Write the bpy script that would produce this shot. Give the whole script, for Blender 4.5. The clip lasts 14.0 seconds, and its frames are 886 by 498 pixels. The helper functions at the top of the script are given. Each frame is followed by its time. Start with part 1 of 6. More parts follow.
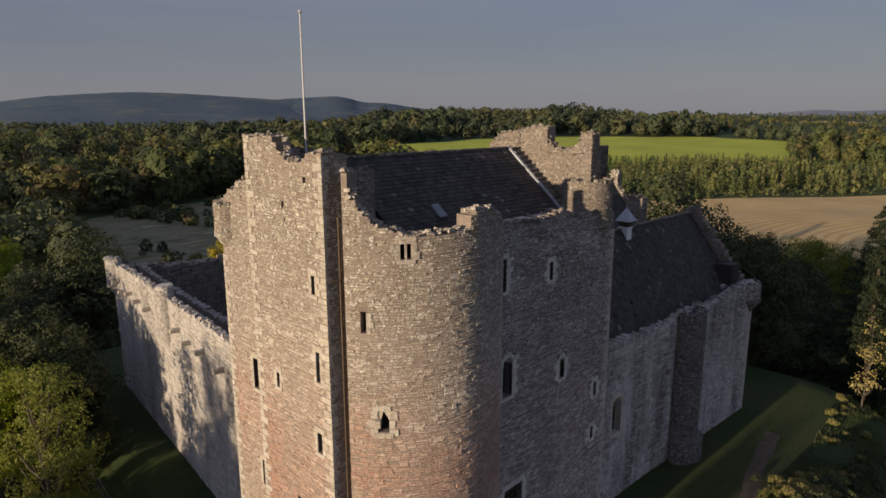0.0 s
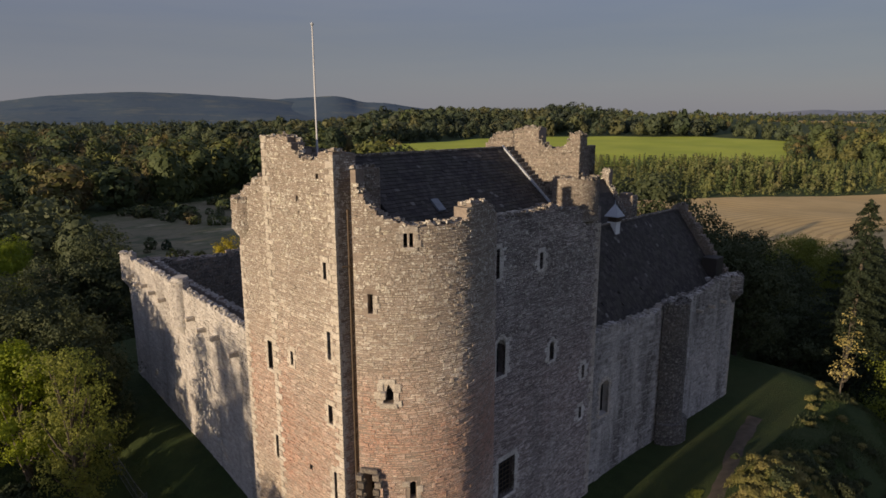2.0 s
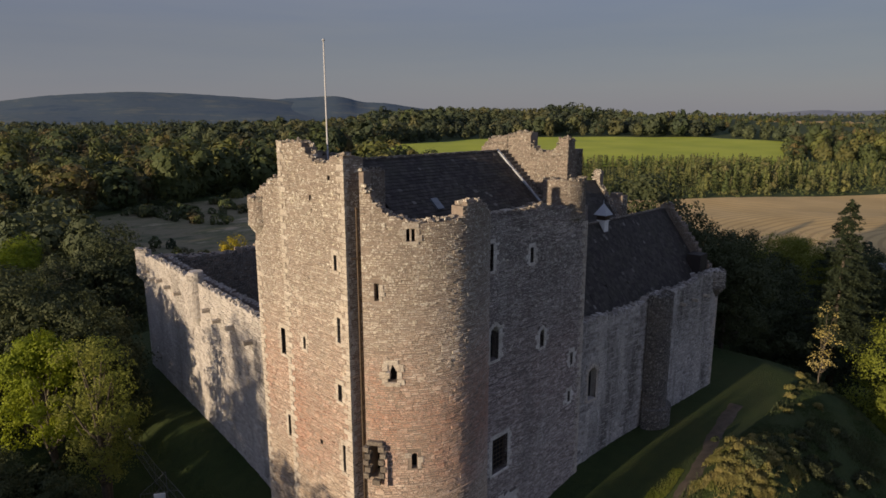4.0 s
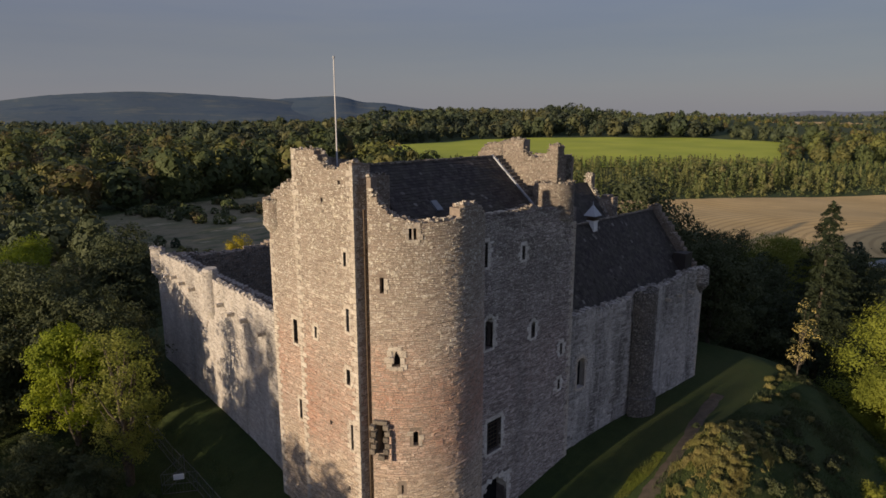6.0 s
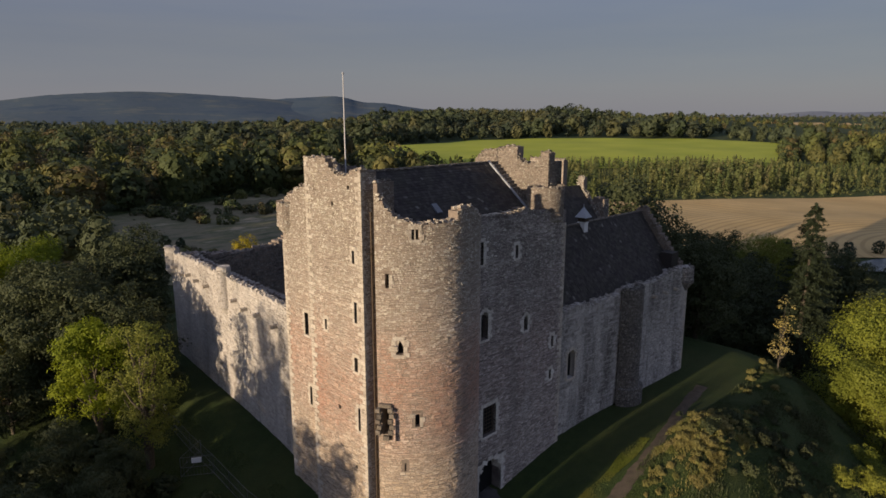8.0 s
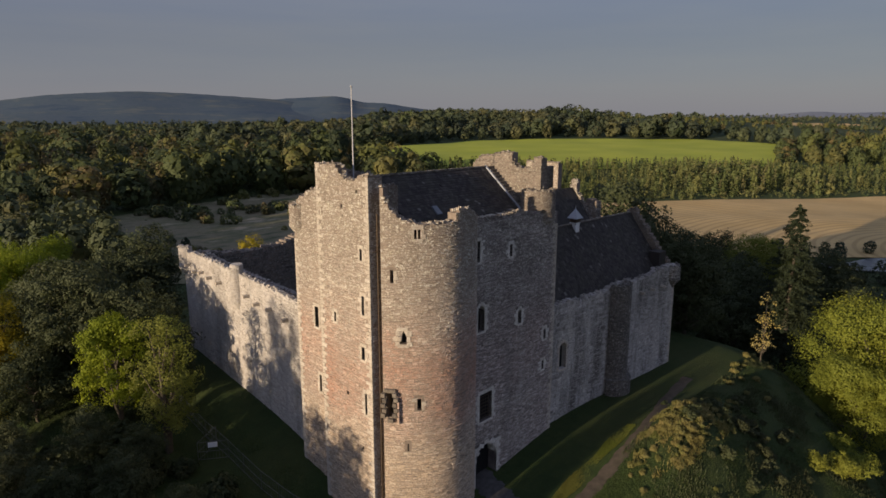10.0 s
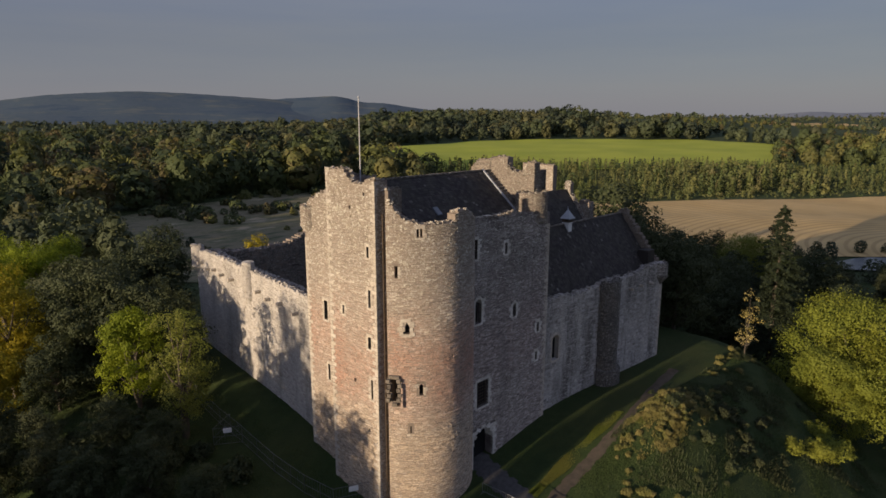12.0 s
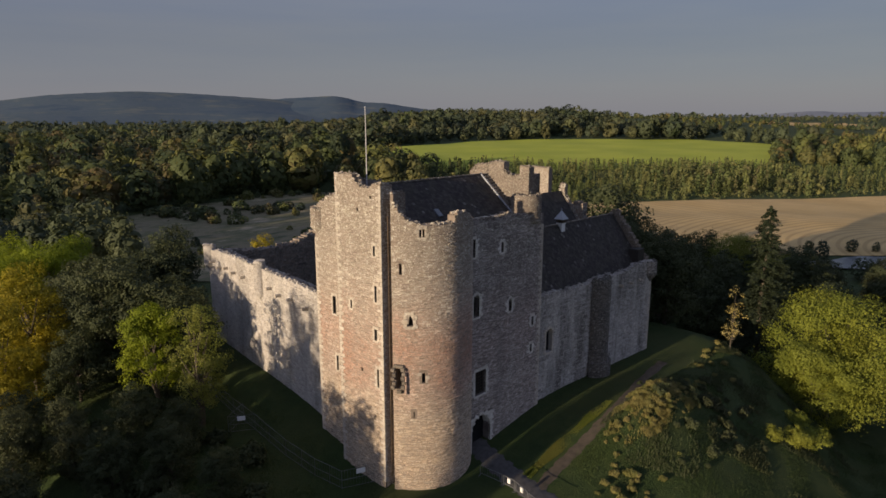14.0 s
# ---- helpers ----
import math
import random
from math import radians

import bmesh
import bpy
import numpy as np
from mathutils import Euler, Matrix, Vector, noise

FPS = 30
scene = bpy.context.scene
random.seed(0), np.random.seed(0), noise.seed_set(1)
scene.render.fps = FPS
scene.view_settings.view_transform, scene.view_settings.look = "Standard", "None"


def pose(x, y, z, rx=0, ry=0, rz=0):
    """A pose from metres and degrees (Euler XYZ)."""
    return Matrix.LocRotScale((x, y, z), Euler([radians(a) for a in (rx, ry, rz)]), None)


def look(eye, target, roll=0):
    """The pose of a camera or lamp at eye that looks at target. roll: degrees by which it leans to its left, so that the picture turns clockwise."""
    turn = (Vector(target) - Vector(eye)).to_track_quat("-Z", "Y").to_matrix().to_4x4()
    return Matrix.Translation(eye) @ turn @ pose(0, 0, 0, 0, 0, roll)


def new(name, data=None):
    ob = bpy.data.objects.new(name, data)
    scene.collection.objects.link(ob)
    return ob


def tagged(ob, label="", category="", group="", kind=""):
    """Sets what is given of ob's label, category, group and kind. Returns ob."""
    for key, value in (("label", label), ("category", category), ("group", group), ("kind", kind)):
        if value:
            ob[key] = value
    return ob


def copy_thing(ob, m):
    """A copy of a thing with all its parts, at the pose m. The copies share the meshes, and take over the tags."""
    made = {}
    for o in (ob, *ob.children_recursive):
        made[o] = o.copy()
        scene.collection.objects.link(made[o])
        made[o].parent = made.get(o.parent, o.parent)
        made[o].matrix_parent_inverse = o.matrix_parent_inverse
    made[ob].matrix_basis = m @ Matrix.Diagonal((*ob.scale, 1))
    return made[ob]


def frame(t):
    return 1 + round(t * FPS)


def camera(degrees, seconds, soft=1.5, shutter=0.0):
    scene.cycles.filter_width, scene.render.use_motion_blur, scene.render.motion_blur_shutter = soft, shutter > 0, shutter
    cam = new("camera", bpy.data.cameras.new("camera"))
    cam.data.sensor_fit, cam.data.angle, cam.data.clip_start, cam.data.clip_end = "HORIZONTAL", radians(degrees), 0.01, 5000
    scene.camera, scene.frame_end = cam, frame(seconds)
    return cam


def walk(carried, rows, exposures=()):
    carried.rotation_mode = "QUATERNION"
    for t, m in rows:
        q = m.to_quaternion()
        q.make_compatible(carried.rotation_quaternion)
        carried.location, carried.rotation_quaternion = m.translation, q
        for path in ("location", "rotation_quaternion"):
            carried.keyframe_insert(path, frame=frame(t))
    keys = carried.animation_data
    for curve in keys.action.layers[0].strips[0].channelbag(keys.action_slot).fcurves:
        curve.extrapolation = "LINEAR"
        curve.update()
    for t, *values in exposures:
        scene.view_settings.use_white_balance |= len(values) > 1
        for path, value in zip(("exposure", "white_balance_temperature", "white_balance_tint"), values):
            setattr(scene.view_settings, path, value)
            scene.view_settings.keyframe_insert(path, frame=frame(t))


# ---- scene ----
cam = camera(70.4, 14.0, soft=1.6)
PATH = [
    (0, -35.219, -19.193, 29.451, 78.08, 0.12, -45.99),
    (0.5, -35.742, -19.709, 29.461, 78.08, 0.12, -46.00),
    (1, -36.284, -20.247, 29.486, 78.07, 0.12, -46.01),
    (1.5, -36.844, -20.804, 29.528, 78.07, 0.12, -46.02),
    (2, -37.419, -21.378, 29.586, 78.06, 0.12, -46.03),
    (2.5, -38.008, -21.965, 29.662, 78.06, 0.11, -46.04),
    (3, -38.609, -22.565, 29.755, 78.06, 0.10, -46.05),
    (5.5, -41.760, -25.691, 30.446, 78.06, 0.03, -46.07),
    (6, -42.414, -26.335, 30.617, 78.06, 0.01, -46.08),
    (6.5, -43.076, -26.985, 30.794, 78.07, -0.00, -46.08),
    (7, -43.744, -27.639, 30.975, 78.07, -0.01, -46.08),
    (7.5, -44.420, -28.298, 31.159, 78.07, -0.03, -46.09),
    (8, -45.102, -28.961, 31.342, 78.07, -0.04, -46.09),
    (10.5, -48.613, -32.339, 32.225, 78.07, -0.09, -46.10),
    (11, -49.335, -33.026, 32.393, 78.07, -0.09, -46.11),
    (11.5, -50.062, -33.716, 32.561, 78.06, -0.09, -46.11),
    (12, -50.795, -34.408, 32.732, 78.06, -0.09, -46.12),
    (12.5, -51.534, -35.103, 32.908, 78.06, -0.08, -46.12),
    (13, -52.276, -35.799, 33.094, 78.05, -0.07, -46.13),
    (13.5, -53.022, -36.494, 33.296, 78.04, -0.06, -46.13),
    (14, -53.769, -37.188, 33.521, 78.03, -0.04, -46.14),
]
walk(cam, [(t, pose(x, y, z, rx, ry, rz)) for t, x, y, z, rx, ry, rz in PATH],
     exposures=[(0.0, 0.16, 6500, 13), (14.0, 0.16, 6500, 13)])

# ---- light ----
SUN_EL, SUN_AZ = radians(7.6), radians(-87.5)   # azimuth from +y towards +x
world = bpy.data.worlds.new("sky")
scene.world = world
world.use_nodes = True
wn = world.node_tree.nodes
sky = wn.new("ShaderNodeTexSky")
sky.sky_type, sky.sun_disc = "NISHITA", False
sky.sun_elevation, sky.sun_rotation = SUN_EL, SUN_AZ
sky.air_density, sky.dust_density, sky.ozone_density = 1.0, 1.0, 2.0
wn["Background"].inputs[1].default_value = 0.094
veil = wn.new("ShaderNodeMix")     # thin high haze over the clear sky
veil.data_type = "RGBA"
veil.inputs[0].default_value = 0.82
wisp = wn.new("ShaderNodeTexNoise")   # faint streaks of cloud
wisp.inputs["Scale"].default_value, wisp.inputs["Detail"].default_value = 3.0, 6.0
wtc, wmap = wn.new("ShaderNodeTexCoord"), wn.new("ShaderNodeMapping")
wmap.inputs["Scale"].default_value = (1.0, 1.0, 9.0)
world.node_tree.links.new(wtc.outputs["Generated"], wmap.inputs["Vector"])
world.node_tree.links.new(wmap.outputs[0], wisp.inputs["Vector"])
wramp = wn.new("ShaderNodeValToRGB")
wramp.color_ramp.elements[0].position, wramp.color_ramp.elements[0].color = 0.30, (1.50, 1.68, 2.24, 1)
wramp.color_ramp.elements[1].position, wramp.color_ramp.elements[1].color = 0.72, (1.80, 1.90, 2.26, 1)
world.node_tree.links.new(wisp.outputs["Fac"], wramp.inputs[0])
deep = wn.new("ShaderNodeMix")        # bluer overhead
deep.data_type = "RGBA"
deep.inputs[7].default_value = (2.6, 3.0, 4.5, 1)
wsep, wup = wn.new("ShaderNodeSeparateXYZ"), wn.new("ShaderNodeMapRange")
wup.inputs[1].default_value, wup.inputs[2].default_value = 0.10, 0.55
world.node_tree.links.new(wtc.outputs["Generated"], wsep.inputs[0])
world.node_tree.links.new(wsep.outputs[2], wup.inputs[0])
world.node_tree.links.new(wup.outputs[0], deep.inputs[0])
world.node_tree.links.new(wramp.outputs[0], deep.inputs[6])
pale_low = wn.new("ShaderNodeMix")    # paler towards the horizon
pale_low.data_type = "RGBA"
pale_low.inputs[7].default_value = (2.35, 2.40, 2.72, 1)
wlow = wn.new("ShaderNodeMapRange")
wlow.inputs[1].default_value, wlow.inputs[2].default_value = 0.0, 0.13
wlow.inputs[3].default_value, wlow.inputs[4].default_value = 0.85, 0.0
world.node_tree.links.new(wsep.outputs[2], wlow.inputs[0])
world.node_tree.links.new(wlow.outputs[0], pale_low.inputs[0])
world.node_tree.links.new(deep.outputs[2], pale_low.inputs[6])
world.node_tree.links.new(pale_low.outputs[2], veil.inputs[7])
world.node_tree.links.new(sky.outputs[0], veil.inputs[6])
world.node_tree.links.new(veil.outputs[2], wn["Background"].inputs[0])
sun_data = bpy.data.lights.new("sun", "SUN")
sun_data.energy, sun_data.angle, sun_data.color = 5.35, radians(0.6), (1.0, 0.80, 0.55)
sun = new("sun", sun_data)
to_sun = Vector((math.sin(SUN_AZ) * math.cos(SUN_EL), math.cos(SUN_AZ) * math.cos(SUN_EL), math.sin(SUN_EL)))
sun.matrix_world = look(to_sun * 200, (0, 0, 0))


# ---- materials ----
class Mat:
    """A small builder of node materials."""

    def __init__(self, name, rough=0.9, metal=0.0):
        self.m = bpy.data.materials.new(name)
        self.m.use_nodes = True
        self.t = self.m.node_tree
        self.b = self.t.nodes["Principled BSDF"]
        self.b.inputs["Roughness"].default_value = rough
        self.b.inputs["Metallic"].default_value = metal
        self.b.inputs["Specular IOR Level"].default_value = 0.25

    def n(self, kind, **values):
        node = self.t.nodes.new("ShaderNode" + kind)
        for k, v in values.items():
            node.inputs[k].default_value = v
        return node

    def link(self, a, b):
        self.t.links.new(a, b)

    def pos(self):
        return self.n("NewGeometry").outputs["Position"]

    def noise(self, scale, detail=4.0, rough=0.55, squash=None):
        node = self.n("TexNoise", Scale=scale, Detail=detail, Roughness=rough)
        p = self.pos()
        if squash:
            mp = self.n("Mapping")
            mp.inputs["Scale"].default_value = squash
            self.link(p, mp.inputs["Vector"])
            p = mp.outputs[0]
        self.link(p, node.inputs["Vector"])
        return node.outputs["Fac"]

    def ramp(self, fac, stops):
        node = self.n("ValToRGB")
        e = node.color_ramp.elements
        while len(e) < len(stops):
            e.new(0.5)
        for el, (at, c) in zip(e, stops):
            el.position = at
            el.color = (*c, 1) if isinstance(c, tuple) else (c, c, c, 1)
        self.link(fac, node.inputs[0])
        return node.outputs[0]

    def mix(self, fac, a, b, mode="MIX"):
        node = self.n("Mix")
        node.data_type, node.blend_type = "RGBA", mode
        for s, v in ((node.inputs[0], fac), (node.inputs[6], a), (node.inputs[7], b)):
            if isinstance(v, (int, float)):
                s.default_value = v
            elif isinstance(v, tuple):
                s.default_value = (*v, 1)
            else:
                self.link(v, s)
        return node.outputs[2]

    def math(self, op, a, b=0.0, clamp=False):
        node = self.n("Math")
        node.operation, node.use_clamp = op, clamp
        for s, v in zip(node.inputs, (a, b)):
            if isinstance(v, (int, float)):
                s.default_value = v
            else:
                self.link(v, s)
        return node.outputs[0]

    def piece(self):
        """A random number for each loose piece or object."""
        g, o = self.n("NewGeometry"), self.n("ObjectInfo")
        return self.math("FRACT", self.math("ADD", g.outputs["Random Per Island"], o.outputs["Random"]))

    def height(self, a, b, wobble=0.0):
        """0 below a, 1 above b, in metres of z."""
        s = self.n("SeparateXYZ")
        self.link(self.pos(), s.inputs[0])
        z = s.outputs[2]
        if wobble:
            z = self.math("ADD", z, self.math("MULTIPLY", self.math("SUBTRACT", self.noise(0.35, 3), 0.5), wobble))
        r = self.n("MapRange")
        r.inputs[1].default_value, r.inputs[2].default_value = a, b
        self.link(z, r.inputs[0])
        return r.outputs[0]

    def color(self, c):
        if isinstance(c, tuple):
            self.b.inputs["Base Color"].default_value = (*c, 1)
        else:
            self.link(c, self.b.inputs["Base Color"])

    def bump(self, fac, depth=0.03, strength=0.6):
        node = self.n("Bump", Distance=depth, Strength=strength)
        self.link(fac, node.inputs["Height"])
        self.link(node.outputs[0], self.b.inputs["Normal"])


def stone_material(name, tones, red=0.0, streaks=0.0, lichen=0.35, grey_top=0.0, soot=0.0, soot_z=(13.0, 19.5)):
    """Weathered rubble: each stone its own tone, grain and pits, red sandstone in a band, weathered heads, pale lichen."""
    m = Mat(name, 0.95)
    m.b.inputs["Diffuse Roughness"].default_value = 1.0
    r = m.piece()
    c = m.ramp(r, [(i / (len(tones) - 1), t) for i, t in enumerate(tones)])
    if red:
        band = m.math("MULTIPLY", m.height(7.5, 10.0, 3.0), m.math("SUBTRACT", 1.0, m.height(13.5, 19.0, 6.0)))
        patch = m.math("MULTIPLY", m.ramp(m.noise(0.16, 3), [(0.34, 0.25), (0.60, 1.0)]), red)
        c = m.mix(m.math("MULTIPLY", band, patch), c, m.mix(0.72, c, (0.50, 0.235, 0.15)))
        foot = m.math("SUBTRACT", 1.0, m.height(6.5, 9.5, 3.0))
        c = m.mix(m.math("MULTIPLY", foot, red * 0.75), c, m.mix(0.6, c, (0.66, 0.49, 0.31)))
    if grey_top:
        worn = m.math("MULTIPLY", m.height(15.5, 24.5, 7.0), grey_top)
        c = m.mix(worn, c, m.mix(0.72, c, (0.21, 0.178, 0.142)))
    c = m.mix(m.ramp(m.noise(0.45, 5, 0.65), [(0.42, 0.0), (0.72, 0.35)]), c, (0.26, 0.225, 0.19))
    c = m.mix(m.ramp(m.noise(2.2, 5, 0.7, (1, 1, 2.2)), [(0.50, 0.0), (0.68, 0.42)]), c, (0.22, 0.185, 0.15))
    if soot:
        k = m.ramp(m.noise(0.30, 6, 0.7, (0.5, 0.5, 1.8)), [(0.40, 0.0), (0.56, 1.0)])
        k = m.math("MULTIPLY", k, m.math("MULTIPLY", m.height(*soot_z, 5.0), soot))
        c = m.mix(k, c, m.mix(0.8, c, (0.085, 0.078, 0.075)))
    if streaks:
        s = m.noise(1.0, 6, 0.7, (0.55, 0.55, 0.06))
        c = m.mix(m.math("MULTIPLY", m.ramp(s, [(0.47, 0.0), (0.66, 1.0)]), streaks), c, (0.64, 0.61, 0.57))
        c = m.mix(m.math("MULTIPLY", m.ramp(m.noise(0.8, 6, 0.7, (0.5, 0.5, 0.09)), [(0.48, 0.0), (0.63, 1.0)]), streaks * 1.2), c, (0.13, 0.12, 0.11))
    up = m.math("ADD", 0.25, m.math("MULTIPLY", m.height(13, 23, 4.0), 0.75))
    for scale, lo, hi, tone in ((2.6, 0.59, 0.63, (0.62, 0.58, 0.46)), (5.0, 0.565, 0.595, (0.80, 0.78, 0.70)), (11.0, 0.58, 0.605, (0.86, 0.83, 0.74))):
        spots = m.ramp(m.noise(scale, 5, 0.62), [(lo, 0.0), (hi, 1.0)])
        c = m.mix(m.math("MULTIPLY", m.math("MULTIPLY", spots, up), lichen), c, tone)
    c = m.mix(m.ramp(m.noise(6.5, 6, 0.75, (1, 1, 2.0)), [(0.36, 0.80), (0.45, 0.0)]), c, m.mix(1.0, c, (0.36, 0.32, 0.28), "MULTIPLY"))
    c = m.mix(m.ramp(m.noise(19.0, 4, 0.7), [(0.34, 0.60), (0.46, 0.0)]), c, m.mix(1.0, c, (0.45, 0.42, 0.38), "MULTIPLY"))
    m.color(c)
    m.bump(m.math("ADD", m.noise(7.0, 6, 0.75, (1, 1, 1.8)), m.math("MULTIPLY", m.noise(24.0, 4, 0.7), 0.5)), 0.12, 1.0)
    return m.m


BUFF = [(0.418, 0.349, 0.290), (0.622, 0.543, 0.458), (0.487, 0.394, 0.325), (0.690, 0.612, 0.522), (0.543, 0.451, 0.377), (0.780, 0.720, 0.626), (0.452, 0.371, 0.313), (0.600, 0.514, 0.429), (0.509, 0.417, 0.348)]
# the gatehouse stone again, tones retuned for its shaded north side
BUFF_SHADED = [(0.24, 0.20, 0.19), (0.66, 0.59, 0.56), (0.42, 0.36, 0.34), (0.78, 0.71, 0.68), (0.54, 0.47, 0.445), (0.20, 0.17, 0.163), (0.60, 0.53, 0.505), (0.34, 0.285, 0.27)]
GREY = [(0.456, 0.413, 0.376), (0.593, 0.553, 0.507), (0.513, 0.467, 0.427), (0.684, 0.650, 0.604), (0.547, 0.507, 0.467)]
M_GATE = stone_material("rubble_stone_buff", BUFF, red=1.0, lichen=0.75, grey_top=0.9)
M_GATE_N = stone_material("rubble_stone_shaded_side", BUFF_SHADED, red=0.25, streaks=0.30, lichen=0.9, grey_top=0.05, soot=0.7)
M_CURT = stone_material("rubble_stone_pale", GREY, streaks=0.36, lichen=0.45)
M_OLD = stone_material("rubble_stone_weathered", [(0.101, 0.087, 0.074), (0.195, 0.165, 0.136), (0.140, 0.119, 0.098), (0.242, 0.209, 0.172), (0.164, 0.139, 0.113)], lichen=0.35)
# stained stone of the buttress; on walls behind, its darkness stands for shade
M_BUTT = stone_material("rubble_stone_stained_and_shaded", [(0.064, 0.058, 0.054), (0.128, 0.120, 0.112), (0.090, 0.084, 0.079), (0.180, 0.169, 0.158)], lichen=1.0)
M_HALL = stone_material("rubble_stone_grey", [(0.216, 0.200, 0.192), (0.540, 0.513, 0.491), (0.346, 0.324, 0.311), (0.691, 0.659, 0.632), (0.432, 0.405, 0.389)], streaks=0.75, lichen=0.9, soot=0.6, soot_z=(9.0, 14.0))


def mortar_material(name, c0, c1):
    m = Mat(name, 0.98)
    m.color(m.ramp(m.noise(1.8, 6, 0.65), [(0.3, c0), (0.7, c1)]))
    m.bump(m.noise(14, 5), 0.05, 0.8)
    return m.m


M_MORTAR = mortar_material("old_lime_mortar", (0.15, 0.122, 0.10), (0.29, 0.24, 0.20))
# north joints darkened in colour, for relief that even shade hides
M_MORTAR_DARK = mortar_material("joint_shade_mortar", (0.10, 0.086, 0.08), (0.24, 0.208, 0.195))
M_MORTAR_PALE = mortar_material("pale_harling", (0.36, 0.335, 0.31), (0.50, 0.47, 0.44))


def plain(name, c, rough=0.8, metal=0.0, vary=0.25, scale=3.0):
    m = Mat(name, rough, metal)
    dark = tuple(v * (1 - vary) for v in c)
    lite = tuple(min(1, v * (1 + vary)) for v in c)
    m.color(m.mix(m.piece(), m.ramp(m.noise(scale, 5), [(0.3, dark), (0.7, lite)]), c, "MIX"))
    m.bump(m.noise(scale * 6, 4), 0.02, 0.4)
    return m.m


M_DRESS = stone_material("dressed_sandstone", [(0.57, 0.50, 0.42), (0.66, 0.60, 0.52), (0.52, 0.455, 0.38), (0.71, 0.655, 0.58)], lichen=0.45, grey_top=0.4)
M_DRESS_PALE = stone_material("pale_dressed_sandstone", [(0.74, 0.70, 0.64), (0.80, 0.77, 0.72), (0.70, 0.655, 0.59), (0.82, 0.80, 0.76)], lichen=0.2)
M_SLATE = Mat("old_slate", 0.75)
_c = M_SLATE.ramp(M_SLATE.piece(), [(0.0, (0.024, 0.021, 0.020)), (0.40, (0.036, 0.031, 0.029)), (0.75, (0.050, 0.043, 0.040)), (0.985, (0.066, 0.058, 0.053)), (1.0, (0.17, 0.16, 0.145))])
M_SLATE.color(M_SLATE.mix(M_SLATE.ramp(M_SLATE.noise(0.7, 5, 0.65), [(0.4, 0.0), (0.7, 0.5)]), _c, (0.052, 0.050, 0.034)))
M_SLATE.bump(M_SLATE.noise(14, 5), 0.02, 0.5)
M_SLATE = M_SLATE.m
M_LEAD = plain("weathered_lead", (0.34, 0.36, 0.39), 0.55, 0.0, 0.2)
M_WHITE = plain("white_paint", (0.72, 0.72, 0.72), 0.6, 0.0, 0.1)
M_POLE = plain("grey_white_paint", (0.46, 0.46, 0.47), 0.6, 0.0, 0.1)
# near-black colour for the shade inside openings
M_INNER_SHADE = plain("inner_shade", (0.012, 0.012, 0.013), 0.9, 0.0, 0.2)
M_IRON = plain("rusty_iron", (0.10, 0.075, 0.055), 0.7, 0.4, 0.3)
M_GALV = plain("galvanised_steel", (0.17, 0.175, 0.18), 0.6, 0.5, 0.2)
M_PANE = plain("dusty_roof_glass", (0.15, 0.165, 0.185), 0.35, 0.0, 0.2)
M_SIGN = plain("white_sign", (0.75, 0.75, 0.73), 0.6, 0.0, 0.05)
M_WOOD = plain("weathered_oak", (0.14, 0.11, 0.08), 0.85, 0.0, 0.3)
M_BARK = plain("bark", (0.10, 0.085, 0.065), 0.95, 0.0, 0.4, 4.0)


def leaf_material(name, tones, big=0.11, trans=0.30, by_tree=False):
    """Leaves: tone by leaf and by tree, with some light let through."""
    m = Mat(name, 0.7)
    steps = [(i / (len(tones) - 1), t) for i, t in enumerate(tones)]
    if by_tree:
        own = m.n("Attribute")
        own.attribute_name = "tone"
        r = m.math("ADD", m.math("MULTIPLY", own.outputs["Fac"], 0.93), m.math("MULTIPLY", m.piece(), 0.07))
        c = m.ramp(r, steps)
        c = m.mix(m.math("MULTIPLY", m.math("FRACT", m.math("MULTIPLY", own.outputs["Fac"], 7.3)), 0.55), c, m.mix(1.0, c, (0.45, 0.52, 0.55), "MULTIPLY"))
    else:
        c = m.ramp(m.piece(), steps)
        v = m.n("TexVoronoi", Scale=big)
        m.link(m.pos(), v.inputs["Vector"])
        hue = m.n("SeparateColor")
        m.link(v.outputs["Color"], hue.inputs[0])
        c = m.mix(0.68, c, m.ramp(hue.outputs[0], steps))
        c = m.mix(m.math("MULTIPLY", hue.outputs[1], 0.35), c, m.mix(1.0, c, (0.45, 0.5, 0.45), "MULTIPLY"))
    m.color(c)
    tr = m.n("BsdfTranslucent")
    m.link(c, tr.inputs["Color"])
    mx = m.n("MixShader")
    mx.inputs[0].default_value = trans
    m.link(m.b.outputs[0], mx.inputs[1])
    m.link(tr.outputs[0], mx.inputs[2])
    m.link(mx.outputs[0], m.t.nodes["Material Output"].inputs["Surface"])
    return m.m


M_LEAF_AUTUMN = leaf_material("leaves_autumn_mix", [(0.0345, 0.0515, 0.0261), (0.1122, 0.1303, 0.0393), (0.0489, 0.0697, 0.0294), (0.1942, 0.1743, 0.0556), (0.0719, 0.0940, 0.0360), (0.0288, 0.0454, 0.0261), (0.1510, 0.1637, 0.0425), (0.1438, 0.1060, 0.0458), (0.0547, 0.0758, 0.0328), (0.1007, 0.1212, 0.0393), (0.0373, 0.0576, 0.0294)], trans=0.18, by_tree=True)
M_LEAF_WOOD = leaf_material("leaves_dark_wood", [(0.0390, 0.0551, 0.0350), (0.0930, 0.1073, 0.0490), (0.0540, 0.0725, 0.0420), (0.1500, 0.1421, 0.0595), (0.0390, 0.0551, 0.0385), (0.0750, 0.0957, 0.0455), (0.1200, 0.1247, 0.0525)], trans=0.18, by_tree=True)
